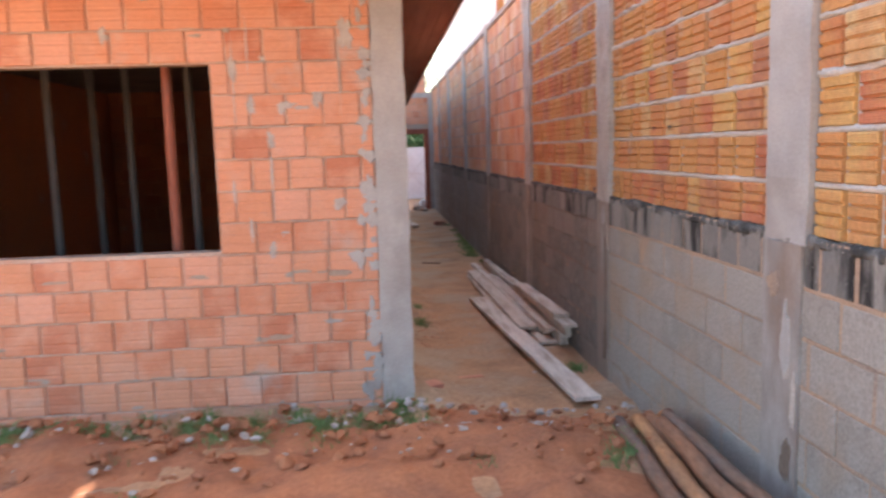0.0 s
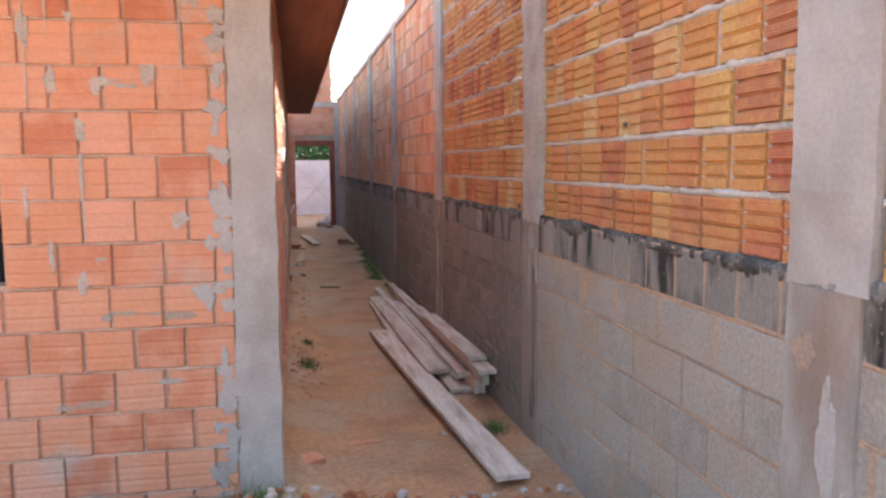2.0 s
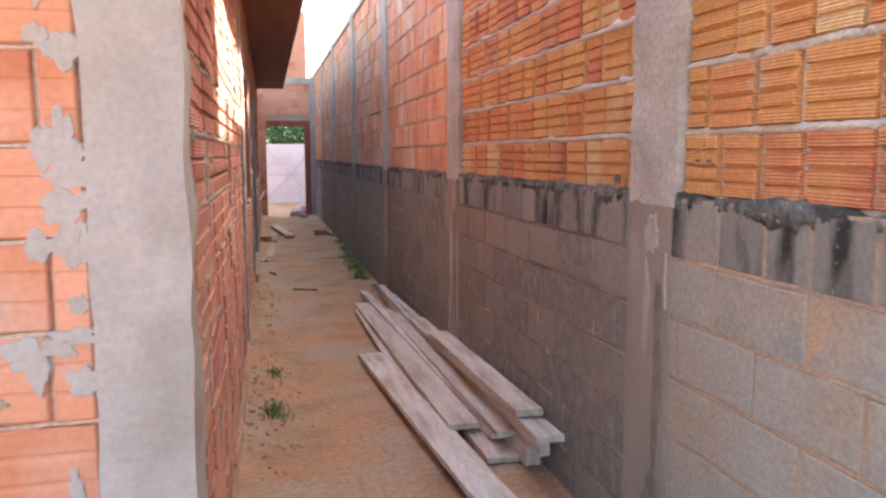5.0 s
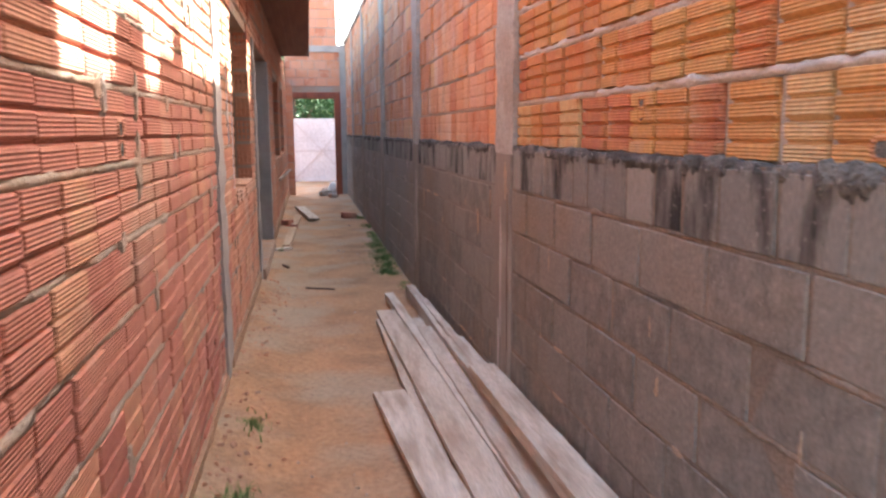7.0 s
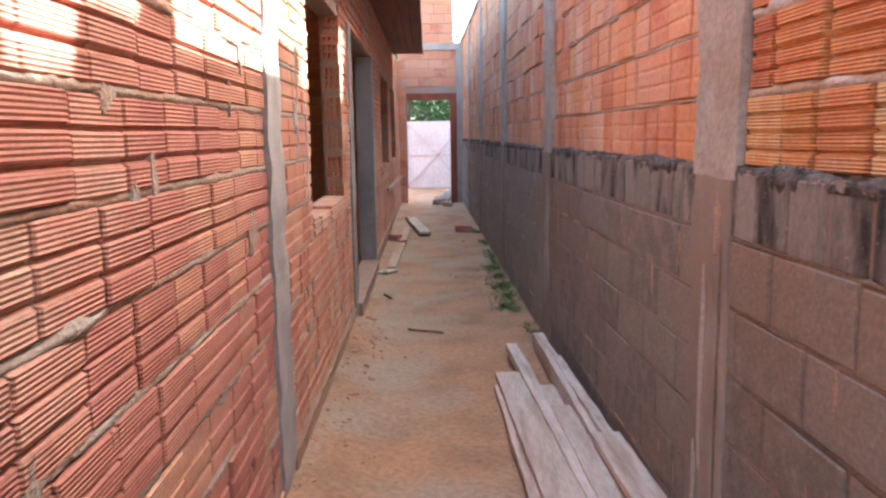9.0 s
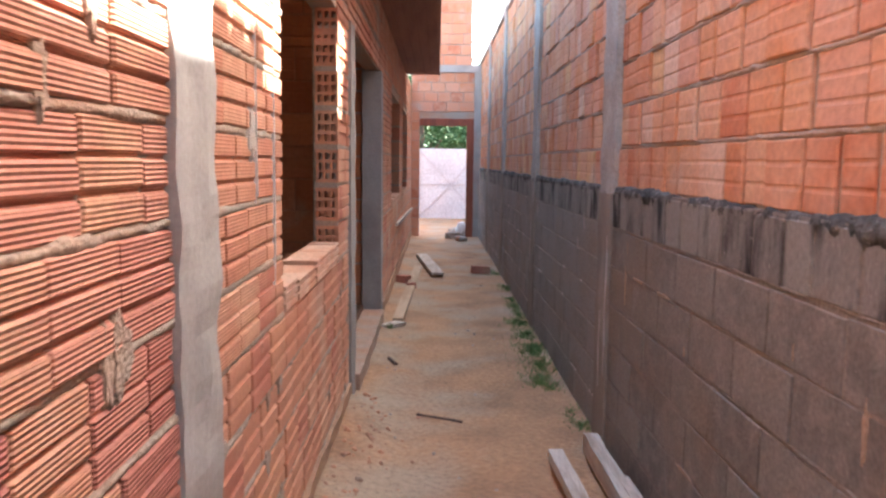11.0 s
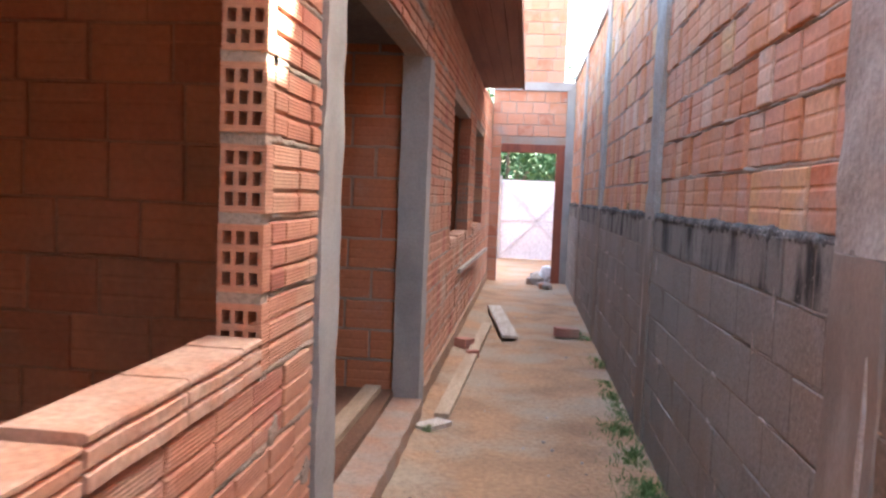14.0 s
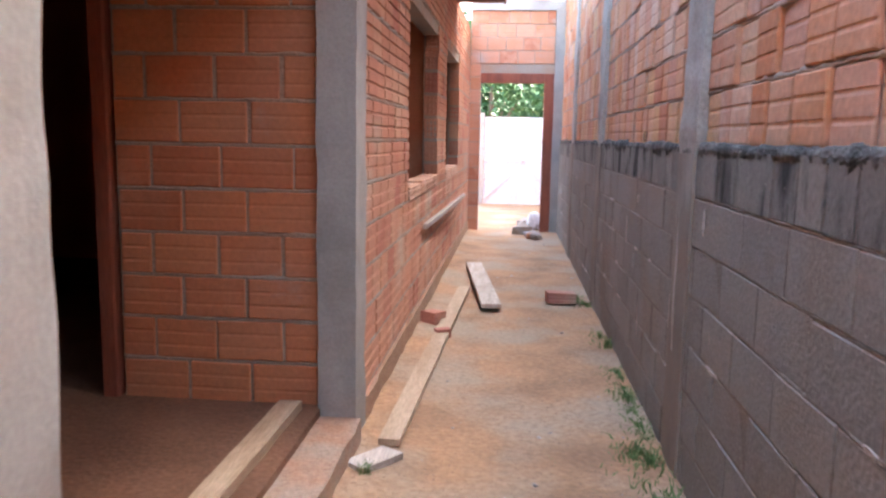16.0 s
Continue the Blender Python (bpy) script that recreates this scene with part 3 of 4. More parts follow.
# ---- back doorway wall ----
BACK = pose(0, 22.8, 0)
wall("wall_end", "clay brick wall over the back doorway", BACK, XL, 1.36, 0.0, 3.22, m_front, holes=[(0.29, 1.37, -0.1, 2.33)], length=(0.24, 0.3), seed=60, mortar=m_mortar_pink, joint=0.01)
column("end_column", "grey concrete column beside the back doorway", 1.36, 1.56, 22.77, 22.95, -0.05, 3.22, m_concrete_dark, 7)
column("end_beam", "grey concrete ring beam over the doorway", XL, 1.56, 22.77, 22.95, 3.22, 3.36, m_concrete, 8)
wall("wall_upper", "orange clay brick upper wall above the ring beam", BACK, -2.0, 1.3, 3.36, 4.95, m_front, length=(0.24, 0.3), seed=61, mortar=m_mortar_pink, joint=0.01)
door = tagged(new("door_frame"), "dark red timber frame in the back doorway", "door frame", kind="structure")
part("jamb", boxm(1.22, 1.36, 22.78, 22.93, 0, 2.33, 0.006), m_redwood, door)
part("head", boxm(0.29, 1.22, 22.78, 22.93, 2.19, 2.33, 0.006), m_redwood, door)

# ---- gate ----
gate = tagged(new("gate"), "white scuffed sheet metal gate with diagonal braces", "gate")
part("sheet", boxm(0.15, 1.75, 27.4, 27.42, 0.03, 1.82), m_gate, gate)
for a, b in (((0.15, 0.9), (1.75, 0.9)), ((0.2, 0.1), (1.0, 0.9)), ((1.0, 0.9), (1.7, 1.75)), ((1.0, 0.9), (1.7, 0.1)), ((0.2, 1.75), (1.0, 0.9))):
    d = Vector((b[0] - a[0], 0, b[1] - a[1]))
    bm = boxm(-d.length / 2, d.length / 2, -0.02, 0, -0.02, 0.02)
    ob = part("brace", bm, m_gate_bar, gate)
    ob.matrix_basis = Matrix.Translation(((a[0] + b[0]) / 2, 27.398, (a[1] + b[1]) / 2)) @ Matrix.Rotation(-math.atan2(d.z, d.x), 4, "Y")
for x in (0.13, 1.77):
    part("gate_post", boxm(x - 0.05, x + 0.05, 27.36, 27.46, -0.05, 1.9, 0.006), m_concrete, gate)
tagged(part("wall_back_left", boxm(-6, 0.07, 27.36, 27.5, -0.05, 1.95), m_yard_far, None), "low brick wall beside the gate", "wall", kind="structure")
tagged(part("wall_back_right", boxm(1.83, 6, 27.36, 27.5, -0.05, 1.95), m_yard_far, None), "low brick wall beside the gate", "wall", kind="structure")

# ---- neighbour ----
house = tagged(new("neighbour_house"), "pale rendered neighbouring house behind the boundary wall", "house")
part("wall", boxm(2.4, 8, 13.5, 30, -0.05, 6.0), m_render, house)
part("roof", boxm(2.38, 8.05, 13.45, 30.05, 6.0, 6.12), m_render, house)


# ---- trees beyond the gate ----
def tree(x, y, h, seed):
    rnd = random.Random(seed)
    t = tagged(new("tree"), "dense green leafy tree behind the gate", "tree", group="trees behind the gate")
    t.location = (x, y, 0)
    bm = bmesh.new()
    for k in range(5):
        a = rnd.uniform(0, 6.28)
        lean = 0 if k == 0 else 0.5
        m = Matrix.Translation((0, 0, 0 if k == 0 else h * 0.3)) @ Matrix.Rotation(a, 4, "Z") @ Matrix.Rotation(lean, 4, "X")
        ln = h * (0.7 if k == 0 else 0.45)
        bmesh.ops.create_cone(bm, cap_ends=True, segments=8, radius1=0.14 if k == 0 else 0.07, radius2=0.03, depth=ln, matrix=m @ Matrix.Translation((0, 0, ln / 2)))
    part("trunk", bm, m_bark, t)
    bm = bmesh.new()
    clumps = [(rnd.gauss(0, h * 0.25), rnd.gauss(0, h * 0.25), h * rnd.uniform(0.2, 1.0), h * rnd.uniform(0.1, 0.18)) for _ in range(44)]
    for cx, cy, cz, cr in clumps:
        for _ in range(110):
            d = Vector((rnd.gauss(0, 1), rnd.gauss(0, 1), rnd.gauss(0, 1))).normalized() * cr * rnd.uniform(0.5, 1.15)
            s = rnd.uniform(0.06, 0.13)
            m = Matrix.Translation(Vector((cx, cy, cz)) + d) @ Euler((rnd.uniform(0, 6), rnd.uniform(0, 6), rnd.uniform(0, 6))).to_matrix().to_4x4()
            vs = [bm.verts.new(m @ Vector(p)) for p in ((-s * 0.4, 0, 0), (0, -s, 0.01), (s * 0.4, 0, 0), (0, s, 0.01))]
            bm.faces.new(vs)
    part("crown", bm, m_leaf, t)


for k, (x, y, h) in enumerate(((0.2, 31, 3.8), (1.9, 32, 3.4), (-1.6, 33, 4.4), (3.8, 33.5, 3.2), (1.0, 33.5, 3.6), (0.0, 35.5, 5.0), (2.4, 36, 3.4))):
    tree(x, y, h, k)


# ---- loose boards in the passage ----
def board(name, label, x0, y0, x1, y1, w, th, z0, z1=None, material=m_board, group="boards beside the boundary wall", seed=0, category="board"):
    """A sawn board from one end to the other, on its flat, slightly bowed and chipped."""
    a, b = Vector((x0, y0, z0)), Vector((x1, y1, z0 if z1 is None else z1))
    ln = (b - a).length
    bm = rough_box(-w / 2, w / 2, 0, ln, 0, th, 0.1 if ln > 1 else 0.05, 0.006, seed * 1.7)
    ob = tagged(part(name, bm, material, None), label, category, group)
    d = (b - a).normalized()
    xax = d.cross(Vector((0, 0, 1))).normalized()
    m = Matrix((xax, d, xax.cross(d))).transposed().to_4x4()
    ob.matrix_world = Matrix.Translation(a) @ m
    return ob


B = "weathered grey-brown sawn board lying on the earth"
board("board", B, 1.27, 4.80, 1.00, 8.64, 0.17, 0.03, 0.085, 0.025, seed=1)
board("board", B, 1.27, 6.88, 1.17, 10.45, 0.165, 0.03, 0.075, 0.05, seed=2)
board("board", B, 1.14, 7.25, 1.10, 10.3, 0.06, 0.03, 0.02, seed=3)
board("board", B, 1.38, 6.55, 1.33, 10.3, 0.16, 0.03, 0.015, seed=4)
board("board", B, 1.41, 6.75, 1.24, 11.0, 0.07, 0.05, 0.06, 0.05, seed=5)
board("board", "weathered board standing on edge in the stack", 1.495, 6.45, 1.44, 11.15, 0.07, 0.10, 0.03, seed=6)
board("board", "weathered board standing on edge in the stack", 1.50, 6.3, 1.475, 10.6, 0.05, 0.11, 0.135, 0.02, seed=7)
board("board", B, 1.485, 6.18, 1.475, 9.3, 0.125, 0.028, 0.245, 0.13, seed=8)
board("board", B, 1.48, 6.45, 1.47, 8.45, 0.135, 0.03, 0.275, 0.205, seed=9)
board("board", B, 1.42, 6.62, 1.36, 9.8, 0.10, 0.03, 0.115, 0.075, seed=10)


def log(x0, y0, x1, y1, r, z, seed):
    rnd = random.Random(seed)
    a, b = Vector((x0, y0, z)), Vector((x1, y1, z))
    d = b - a
    bm = bmesh.new()
    n, seg = 14, 9
    rings = []
    for i in range(n + 1):
        t = i / n
        off = Vector((noise.noise(Vector((t * 3, seed, 0))) * 0.02, 0, noise.noise(Vector((t * 3, seed, 5))) * 0.012))
        rr = r * (1 - 0.2 * t) * (1 + 0.12 * noise.noise(Vector((t * 6, seed, 9))))
        rings.append([bm.verts.new(off + Vector((rr * math.cos(k * 2 * math.pi / seg), t * d.length, rr * math.sin(k * 2 * math.pi / seg)))) for k in range(seg)])
    for p, q in zip(rings, rings[1:]):
        for k in range(seg):
            f = bm.faces.new((p[k], q[k], q[(k + 1) % seg], p[(k + 1) % seg]))
            f.smooth = True
    bm.faces.new(rings[0])
    bm.faces.new(rings[-1][::-1])
    ob = tagged(part("log", bm, m_log, None), "thin barked timber pole lying on the earth", "log", "poles on the ground")
    ob.matrix_world = Matrix.Translation(a) @ Matrix.Rotation(math.atan2(-d.x, d.y), 4, "Z")


for k, (x0, y0, x1, y1, r, z) in enumerate(((1.16, 2.4, 1.24, 4.05, 0.045, 0.22), (1.25, 2.4, 1.33, 4.0, 0.05, 0.24), (1.35, 2.4, 1.40, 4.02, 0.045, 0.25), (1.47, 2.4, 1.46, 3.95, 0.05, 0.27), (1.31, 2.4, 1.36, 3.7, 0.045, 0.33), (1.42, 2.4, 1.42, 3.8, 0.04, 0.34))):
    log(x0, y0, x1, y1, r, z, k)

board("plank", "pale plank lying along the house wall", 0.30, 14.38, 0.40, 18.05, 0.10, 0.03, 0.02, group="planks by the house wall", seed=7, category="plank", material=m_plank)
board("plank", "short broken plank lying across the passage", 0.67, 17.2, 0.42, 19.3, 0.16, 0.03, 0.04, group="planks by the house wall", seed=8, category="plank")

# posts in the front room
for k, (x, y, r, material) in enumerate(((-1.33, 5.05, 0.032, m_redwood), (-1.34, 5.7, 0.03, m_greypost), (-1.93, 6.2, 0.028, m_greypost), (-2.22, 6.3, 0.03, m_greypost), (-2.28, 5.6, 0.028, m_greypost))):
    bm = bmesh.new()
    bmesh.ops.create_cone(bm, cap_ends=True, segments=10, radius1=r * 1.1, radius2=r * 0.9, depth=2.56, matrix=Matrix.Translation((0, 0, 1.28)))
    p = tagged(part("prop_post", bm, material, None), "slim timber prop holding up the ceiling slab", "post", "props in the front room")
    p.matrix_world = pose(x, y, 0.15, random.uniform(-0.4, 0.4), random.uniform(-0.4, 0.4), 0)


rr0 = random.Random(9)
# ---- window reveals ----
def hollow_brick():
    """The open end of a hollow brick, three by three cells. Local x across, -y its face."""
    w, h, d = 0.118, 0.172, 0.058
    bm = bmesh.new()
    xs, zs = [0.0], [0.0]
    for k in range(3):
        for lst, ln in ((xs, w), (zs, h)):
            rib = ln * 0.1
            cell = (ln - 4 * rib) / 3
            lst.append(lst[-1] + rib)
            lst.append(lst[-1] + cell)
    xs.append(w)
    zs.append(h)
    memo = {}

    def v(i, k, y):
        if (i, k, y) not in memo:
            memo[i, k, y] = bm.verts.new((xs[i], y, zs[k]))
        return memo[i, k, y]

    for i in range(7):
        for k in range(7):
            c = [(i, k), (i + 1, k), (i + 1, k + 1), (i, k + 1)]
            if i % 2 and k % 2:
                bm.faces.new([v(a, b, d) for a, b in c])
                for (a, b), (e, f) in zip(c, c[1:] + c[:1]):
                    bm.faces.new((v(a, b, 0.0), v(e, f, 0.0), v(e, f, d), v(a, b, d)))
            else:
                bm.faces.new([v(a, b, 0.0) for a, b in c])
    for k in range(7):
        for i in (0, 7):
            bm.faces.new((v(i, k, 0.0), v(i, k + 1, 0.0), v(i, k + 1, d), v(i, k, d)))
            bm.faces.new((v(k, i, 0.0), v(k + 1, i, 0.0), v(k + 1, i, d), v(k, i, d)))
    return mesh_of("hollow_brick", bm, m_side_plain)


HB = hollow_brick()
for nm, yj, z0 in (("window_1", 11.50, 0.957), ("window_2", 18.12, 0.957), ("window_3", 20.67, 0.957)):
    rev = tagged(new(nm), "rough unglazed window opening with hollow brick reveal", "window", kind="structure")
    n = 7
    step = 0.2
    for k in range(n):
        ob = new("hollow_brick", HB)
        ob.parent = rev
        ob.matrix_basis = pose(XL - 0.119 + random.uniform(-0.004, 0.004), yj - 0.062 + random.uniform(-0.006, 0.006), min(z0 + k * step + 0.012, OPEN - 0.175), 0, 0, random.uniform(-1, 1))
        part("mortar_joint", rough_box(XL - 0.12, XL - 0.004, yj - 0.055, yj - 0.003, z0 + k * step - 0.018, z0 + k * step + 0.015, 0.03, 0.006, k + yj), m_mortar_pink, rev)
def sill_brick(y0, y1, z0, z1, tip, seed):
    """A hollow brick laid flat: two grooves along the passage face, worn uneven top."""
    bm = bmesh.new()
    h = z1 - z0
    prof = ((0.0, 0.004), (0.28, 0.004), (0.33, -0.006), (0.4, -0.006), (0.44, 0.004), (0.7, 0.004), (0.75, -0.006), (0.82, -0.006), (0.86, 0.004), (0.96, 0.004), (1.0, -0.003))
    n = 6
    rows = []
    for i in range(n + 1):
        y = y0 + (y1 - y0) * i / n
        wob = 0.004 * noise.noise(Vector((y * 9, seed, 0)))
        ring = [bm.verts.new((XL + d + tip + wob, y, z0 + h * q)) for q, d in prof]
        ring += [bm.verts.new((XL - 0.07 + tip, y, z1 + 0.004 * noise.noise(Vector((y * 14, seed, 3))))), bm.verts.new((XL - 0.137, y, z1 + 0.003 * noise.noise(Vector((y * 11, seed, 7))))), bm.verts.new((XL - 0.137, y, z0))]
        rows.append(ring)
    m = len(rows[0])
    for p, q in zip(rows, rows[1:]):
        for k in range(m):
            bm.faces.new((p[k], q[k], q[(k + 1) % m], p[(k + 1) % m]))
    bm.faces.new(rows[0])
    bm.faces.new(rows[-1][::-1])
    bmesh.ops.recalc_face_normals(bm, faces=bm.faces)
    return bm


for y0, y1 in ((9.985, 11.44), (16.19, 18.06), (18.96, 20.6)):
    sill = tagged(new("window_sill"), "sill of loose flat clay bricks in a window opening", "sill", kind="structure")
    y, k = y0, 0
    while y < y1 - 0.05:
        ln = (0.24, 0.42, 0.36, 0.3, 0.26)[k % 5]
        if y1 - y - ln < 0.1:
            ln = y1 - y
        part("sill_brick", sill_brick(y + 0.004, y + ln - 0.006, 0.962, 1.045 + random.uniform(-0.008, 0.014), random.uniform(-0.004, 0.008), y), m_sill, sill)
        y += ln
        k += 1


# ---- mortar smears and lime runs on the house walls ----
def smear(wall_name, u, z, w, h, seed, material, name="mortar_smear", out=0.0):
    """A ragged flat pat of mortar stuck to a wall's face."""
    bm = bmesh.new()
    n = 30
    rim, inner = [], []
    for k in range(n):
        a = 2 * math.pi * k / n
        r = 0.95 + 0.6 * noise.noise(Vector((math.cos(a) * 1.6, math.sin(a) * 1.6, seed * 2.3))) + 0.3 * noise.noise(Vector((math.cos(a) * 5, math.sin(a) * 5, seed * 1.3)))
        rim.append(bm.verts.new((u + math.cos(a) * w * r, 0.008, z + math.sin(a) * h * r)))
        inner.append(bm.verts.new((u + math.cos(a) * w * r * 0.8, -0.0025 - out - 0.003 * noise.noise(Vector((a, seed, 0))), z + math.sin(a) * h * r * 0.85)))
    for k in range(n):
        bm.faces.new((rim[k], rim[(k + 1) % n], inner[(k + 1) % n], inner[k]))
    bm.faces.new(inner)
    part(name, bm, material, bpy.data.objects[wall_name])


for k, (u, z, w, h) in enumerate(((-0.77, 2.03, 0.032, 0.055), (-0.56, 2.03, 0.06, 0.022), (-0.6, 2.0, 0.025, 0.04), (-0.38, 2.09, 0.04, 0.085), (-0.48, 2.01, 0.05, 0.015), (-0.67, 1.83, 0.028, 0.055), (-0.67, 1.66, 0.012, 0.1), (-0.87, 2.25, 0.03, 0.09), (-0.9, 1.51, 0.013, 0.07),
                                  (-0.81, 1.29, 0.016, 0.08), (-0.69, 1.16, 0.03, 0.05), (-0.61, 1.255, 0.024, 0.05), (-0.27, 1.43, 0.05, 0.04), (-0.69, 2.3, 0.02, 0.03), (-0.35, 0.7, 0.06, 0.016), (-0.2, 2.45, 0.05, 0.1), (-1.6, 2.45, 0.03, 0.06))):
    smear("wall_front", u, z, w, h, k, m_mortar)
for k in range(60):
    smear("wall_front", -0.07 - abs(rr0.gauss(0, 0.045)), rr0.uniform(0.1, 2.8), rr0.uniform(0.02, 0.06), rr0.uniform(0.015, 0.06), 50 + k, m_concrete)
for k in range(24):
    smear("wall_front", rr0.uniform(-2.6, -0.2), -0.012 + 0.2051 * rr0.choice((1, 2, 3, 4, 5, 12, 13)) + rr0.gauss(0, 0.012), rr0.uniform(0.03, 0.09), rr0.uniform(0.008, 0.02), 520 + k, m_mortar_pink)
for k, (u, z, h) in enumerate(((-0.87, 2.15, 0.3), (-0.24, 2.2, 0.28), (-0.67, 1.5, 0.25), (-0.78, 2.4, 0.16))):
    smear("wall_front", u, z, 0.006, h, 560 + k, m_mortar_light, "lime_run")
for k in range(26):
    u = rr0.uniform(5.1, 8.8)
    smear("wall_side_1", u, -0.245 + 0.2 * rr0.randint(2, 11) + rr0.uniform(-0.03, 0.03), rr0.uniform(0.02, 0.05), rr0.uniform(0.02, 0.09), 100 + k, m_mortar_pink)
for k, (u, z, w, h) in enumerate(((5.57, 1.42, 0.05, 0.1), (5.62, 1.3, 0.03, 0.06), (5.39, 1.2, 0.06, 0.07), (5.4, 0.87, 0.05, 0.09), (5.8, 1.47, 0.03, 0.03), (6.63, 1.54, 0.03, 0.06), (7.6, 1.33, 0.025, 0.06))):
    smear("wall_side_1", u, z, w, h, 150 + k, m_mortar)
for k in range(14):
    smear("wall_side_2", rr0.choice((rr0.uniform(9.2, 9.95), rr0.uniform(9.2, 11.9))), -0.245 + 0.2 * rr0.randint(1, 5) + rr0.uniform(-0.03, 0.03), rr0.uniform(0.02, 0.045), rr0.uniform(0.02, 0.06), 200 + k, m_mortar_pink)
smear("wall_side_2", 9.56, 1.555, 0.042, 0.075, 230, m_mortar)
for k, (u, z, h) in enumerate(((9.605, 1.6, 0.24), (9.845, 1.5, 0.36), (9.86, 1.95, 0.12))):
    smear("wall_side_2", u, z, 0.003, h, 240 + k, m_render, "lime_run")


def broken_cell(wall_name, u, z, w, h, seed):
    """A broken brick edge: a ragged clay rim standing out of the joint round a flat dark patch, painted as the hollow's
    shade.
    """
    bm = bmesh.new()
    n = 14
    rings = []
    for scale, y in ((1.35, -0.001), (1.05, -0.006), (0.85, -0.004), (0.8, 0.0)):
        ring = []
        for k in range(n):
            a = 2 * math.pi * k / n
            sq = 1 / max(abs(math.cos(a)), abs(math.sin(a))) ** 0.7
            r = scale * sq * (1 + 0.15 * noise.noise(Vector((math.cos(a) * 3, math.sin(a) * 3, seed))))
            ring.append(bm.verts.new((u + math.cos(a) * w * r, y, z + math.sin(a) * h * r)))
        rings.append(ring)
    for p, q in zip(rings, rings[1:]):
        for k in range(n):
            bm.faces.new((p[k], p[(k + 1) % n], q[(k + 1) % n], q[k]))
    rim = part("broken_rim", bm, m_side if "side" in wall_name else m_yard, bpy.data.objects[wall_name])
    # near-black plate in place of the shaded depth of the hole
    bm = boxm(u - w * 0.95, u + w * 0.95, -0.0035, 0.004, z - h * 0.95, z + h * 0.95)
    part("soot", bm, m_crust_hollow, rim)


for wall_name, u, z, w, h in (("wall_side_1", 6.765, 1.452, 0.024, 0.02), ("wall_side_1", 6.765, 1.400, 0.024, 0.022), ("wall_side_1", 7.405, 0.93, 0.012, 0.014), ("wall_side_1", 8.45, 0.42, 0.012, 0.02),
                              ("wall_side_2", 9.62, 0.928, 0.013, 0.014), ("wall_yard_upper_3", yl(6.8), 1.522, 0.018, 0.018), ("wall_yard_upper_3", yl(6.8), 1.486, 0.018, 0.02), ("wall_yard_upper_3", yl(5.8), 1.405, 0.035, 0.018),
                              ("wall_yard_upper_2", yl(5.22), 1.535, 0.014, 0.018), ("wall_yard_upper_2", yl(5.25), 1.49, 0.018, 0.02), ("wall_yard_upper_2", yl(5.19), 1.485, 0.016, 0.016),
                              ("wall_yard_upper_2", yl(4.27), 1.823, 0.03, 0.012), ("wall_yard_upper_2", yl(4.52), 1.822, 0.014, 0.014), ("wall_yard_upper_6", yl(15.6), 1.40, 0.03, 0.03)):
    broken_cell(wall_name, u, z, w, h, u + z)

for y0, y1, z in ((4.97, 8.87, 0.12), (9.16, 11.94, 0.15), (14.66, 22.78, 0.14)):
    tagged(part("plinth", rough_box(XL - 0.02, XL + 0.014, y0, y1, -0.1, z, 0.1, 0.016, y0), m_plinth, None), "earth-splashed mortar plinth along the house wall", "plinth", kind="structure")

# extra slab under the main ceiling, added to dim the porch
tagged(part("ceiling_porch", boxm(-3.98, -0.04, 12.21, 14.46, 2.36, 2.44), m_ceiling, None), "raw concrete slab added low over the porch to darken it", "ceiling", kind="structure")
for i in range(2, 8):
    for k in range(18):
        a, b = COLS[i], COLS[i + 1]
        yy = rr0.uniform(a, b) if k > 2 else rr0.choice((a, b)) + rr0.gauss(0, 0.08)
        yy = min(b - 0.02, max(a + 0.02, yy))
        smear("wall_yard_lower_%d" % (i + 1), yl(yy), rr0.uniform(0.2, 1.15) if k % 2 else -0.2 + 0.195 * rr0.randint(2, 6), *((rr0.uniform(0.004, 0.012), rr0.uniform(0.02, 0.1)) if k % 2 else (rr0.uniform(0.03, 0.12), rr0.uniform(0.005, 0.012))), 400 + 20 * i + k, m_mortar_dusty if i < 4 else m_mortar, "lime_run")

# pale runs of cement water and damp stains on the plaster strips below the columns
m_damp = mat("damp_stain", (0.15, 0.115, 0.09), second=(0.2, 0.16, 0.13), scale=6, grain=60, bump=0.2, speck=(0.3, 0.26, 0.22), speck_cut=(0.66, 0.8))
RUNS = ((5, 11.33, 0.75, 0.016, 0.36, m_mortar), (5, 11.45, 0.5, 0.01, 0.22, m_mortar), (4, 8.36, 0.72, 0.018, 0.36, m_mortar), (4, 8.40, 0.3, 0.014, 0.22, m_mortar), (4, 8.27, 1.2, 0.02, 0.1, m_mortar_dusty), (3, 8.23, 0.75, 0.006, 0.42, m_damp),
        (2, 5.50, 0.95, 0.03, 0.2, m_footing), (2, 5.47, 1.23, 0.05, 0.08, m_footing), (2, 5.41, 0.78, 0.035, 0.36, m_damp), (2, 5.44, 0.3, 0.06, 0.14, m_damp), (2, 5.37, 1.1, 0.008, 0.1, m_mortar),
        (6, 14.45, 0.8, 0.014, 0.3, m_mortar), (1, 2.93, 0.95, 0.04, 0.2, m_concrete), (1, 2.86, 0.7, 0.02, 0.14, m_mortar_light), (1, 2.9, 0.45, 0.05, 0.12, m_damp), (2, 3.04, 1.15, 0.05, 0.06, m_mortar_dusty))
for k, (i, y, z, w, h, material) in enumerate(RUNS):
    smear("wall_yard_lower_%d" % i, yl(y), z, w, h, 600 + k, material, "cement_run", 0.011)

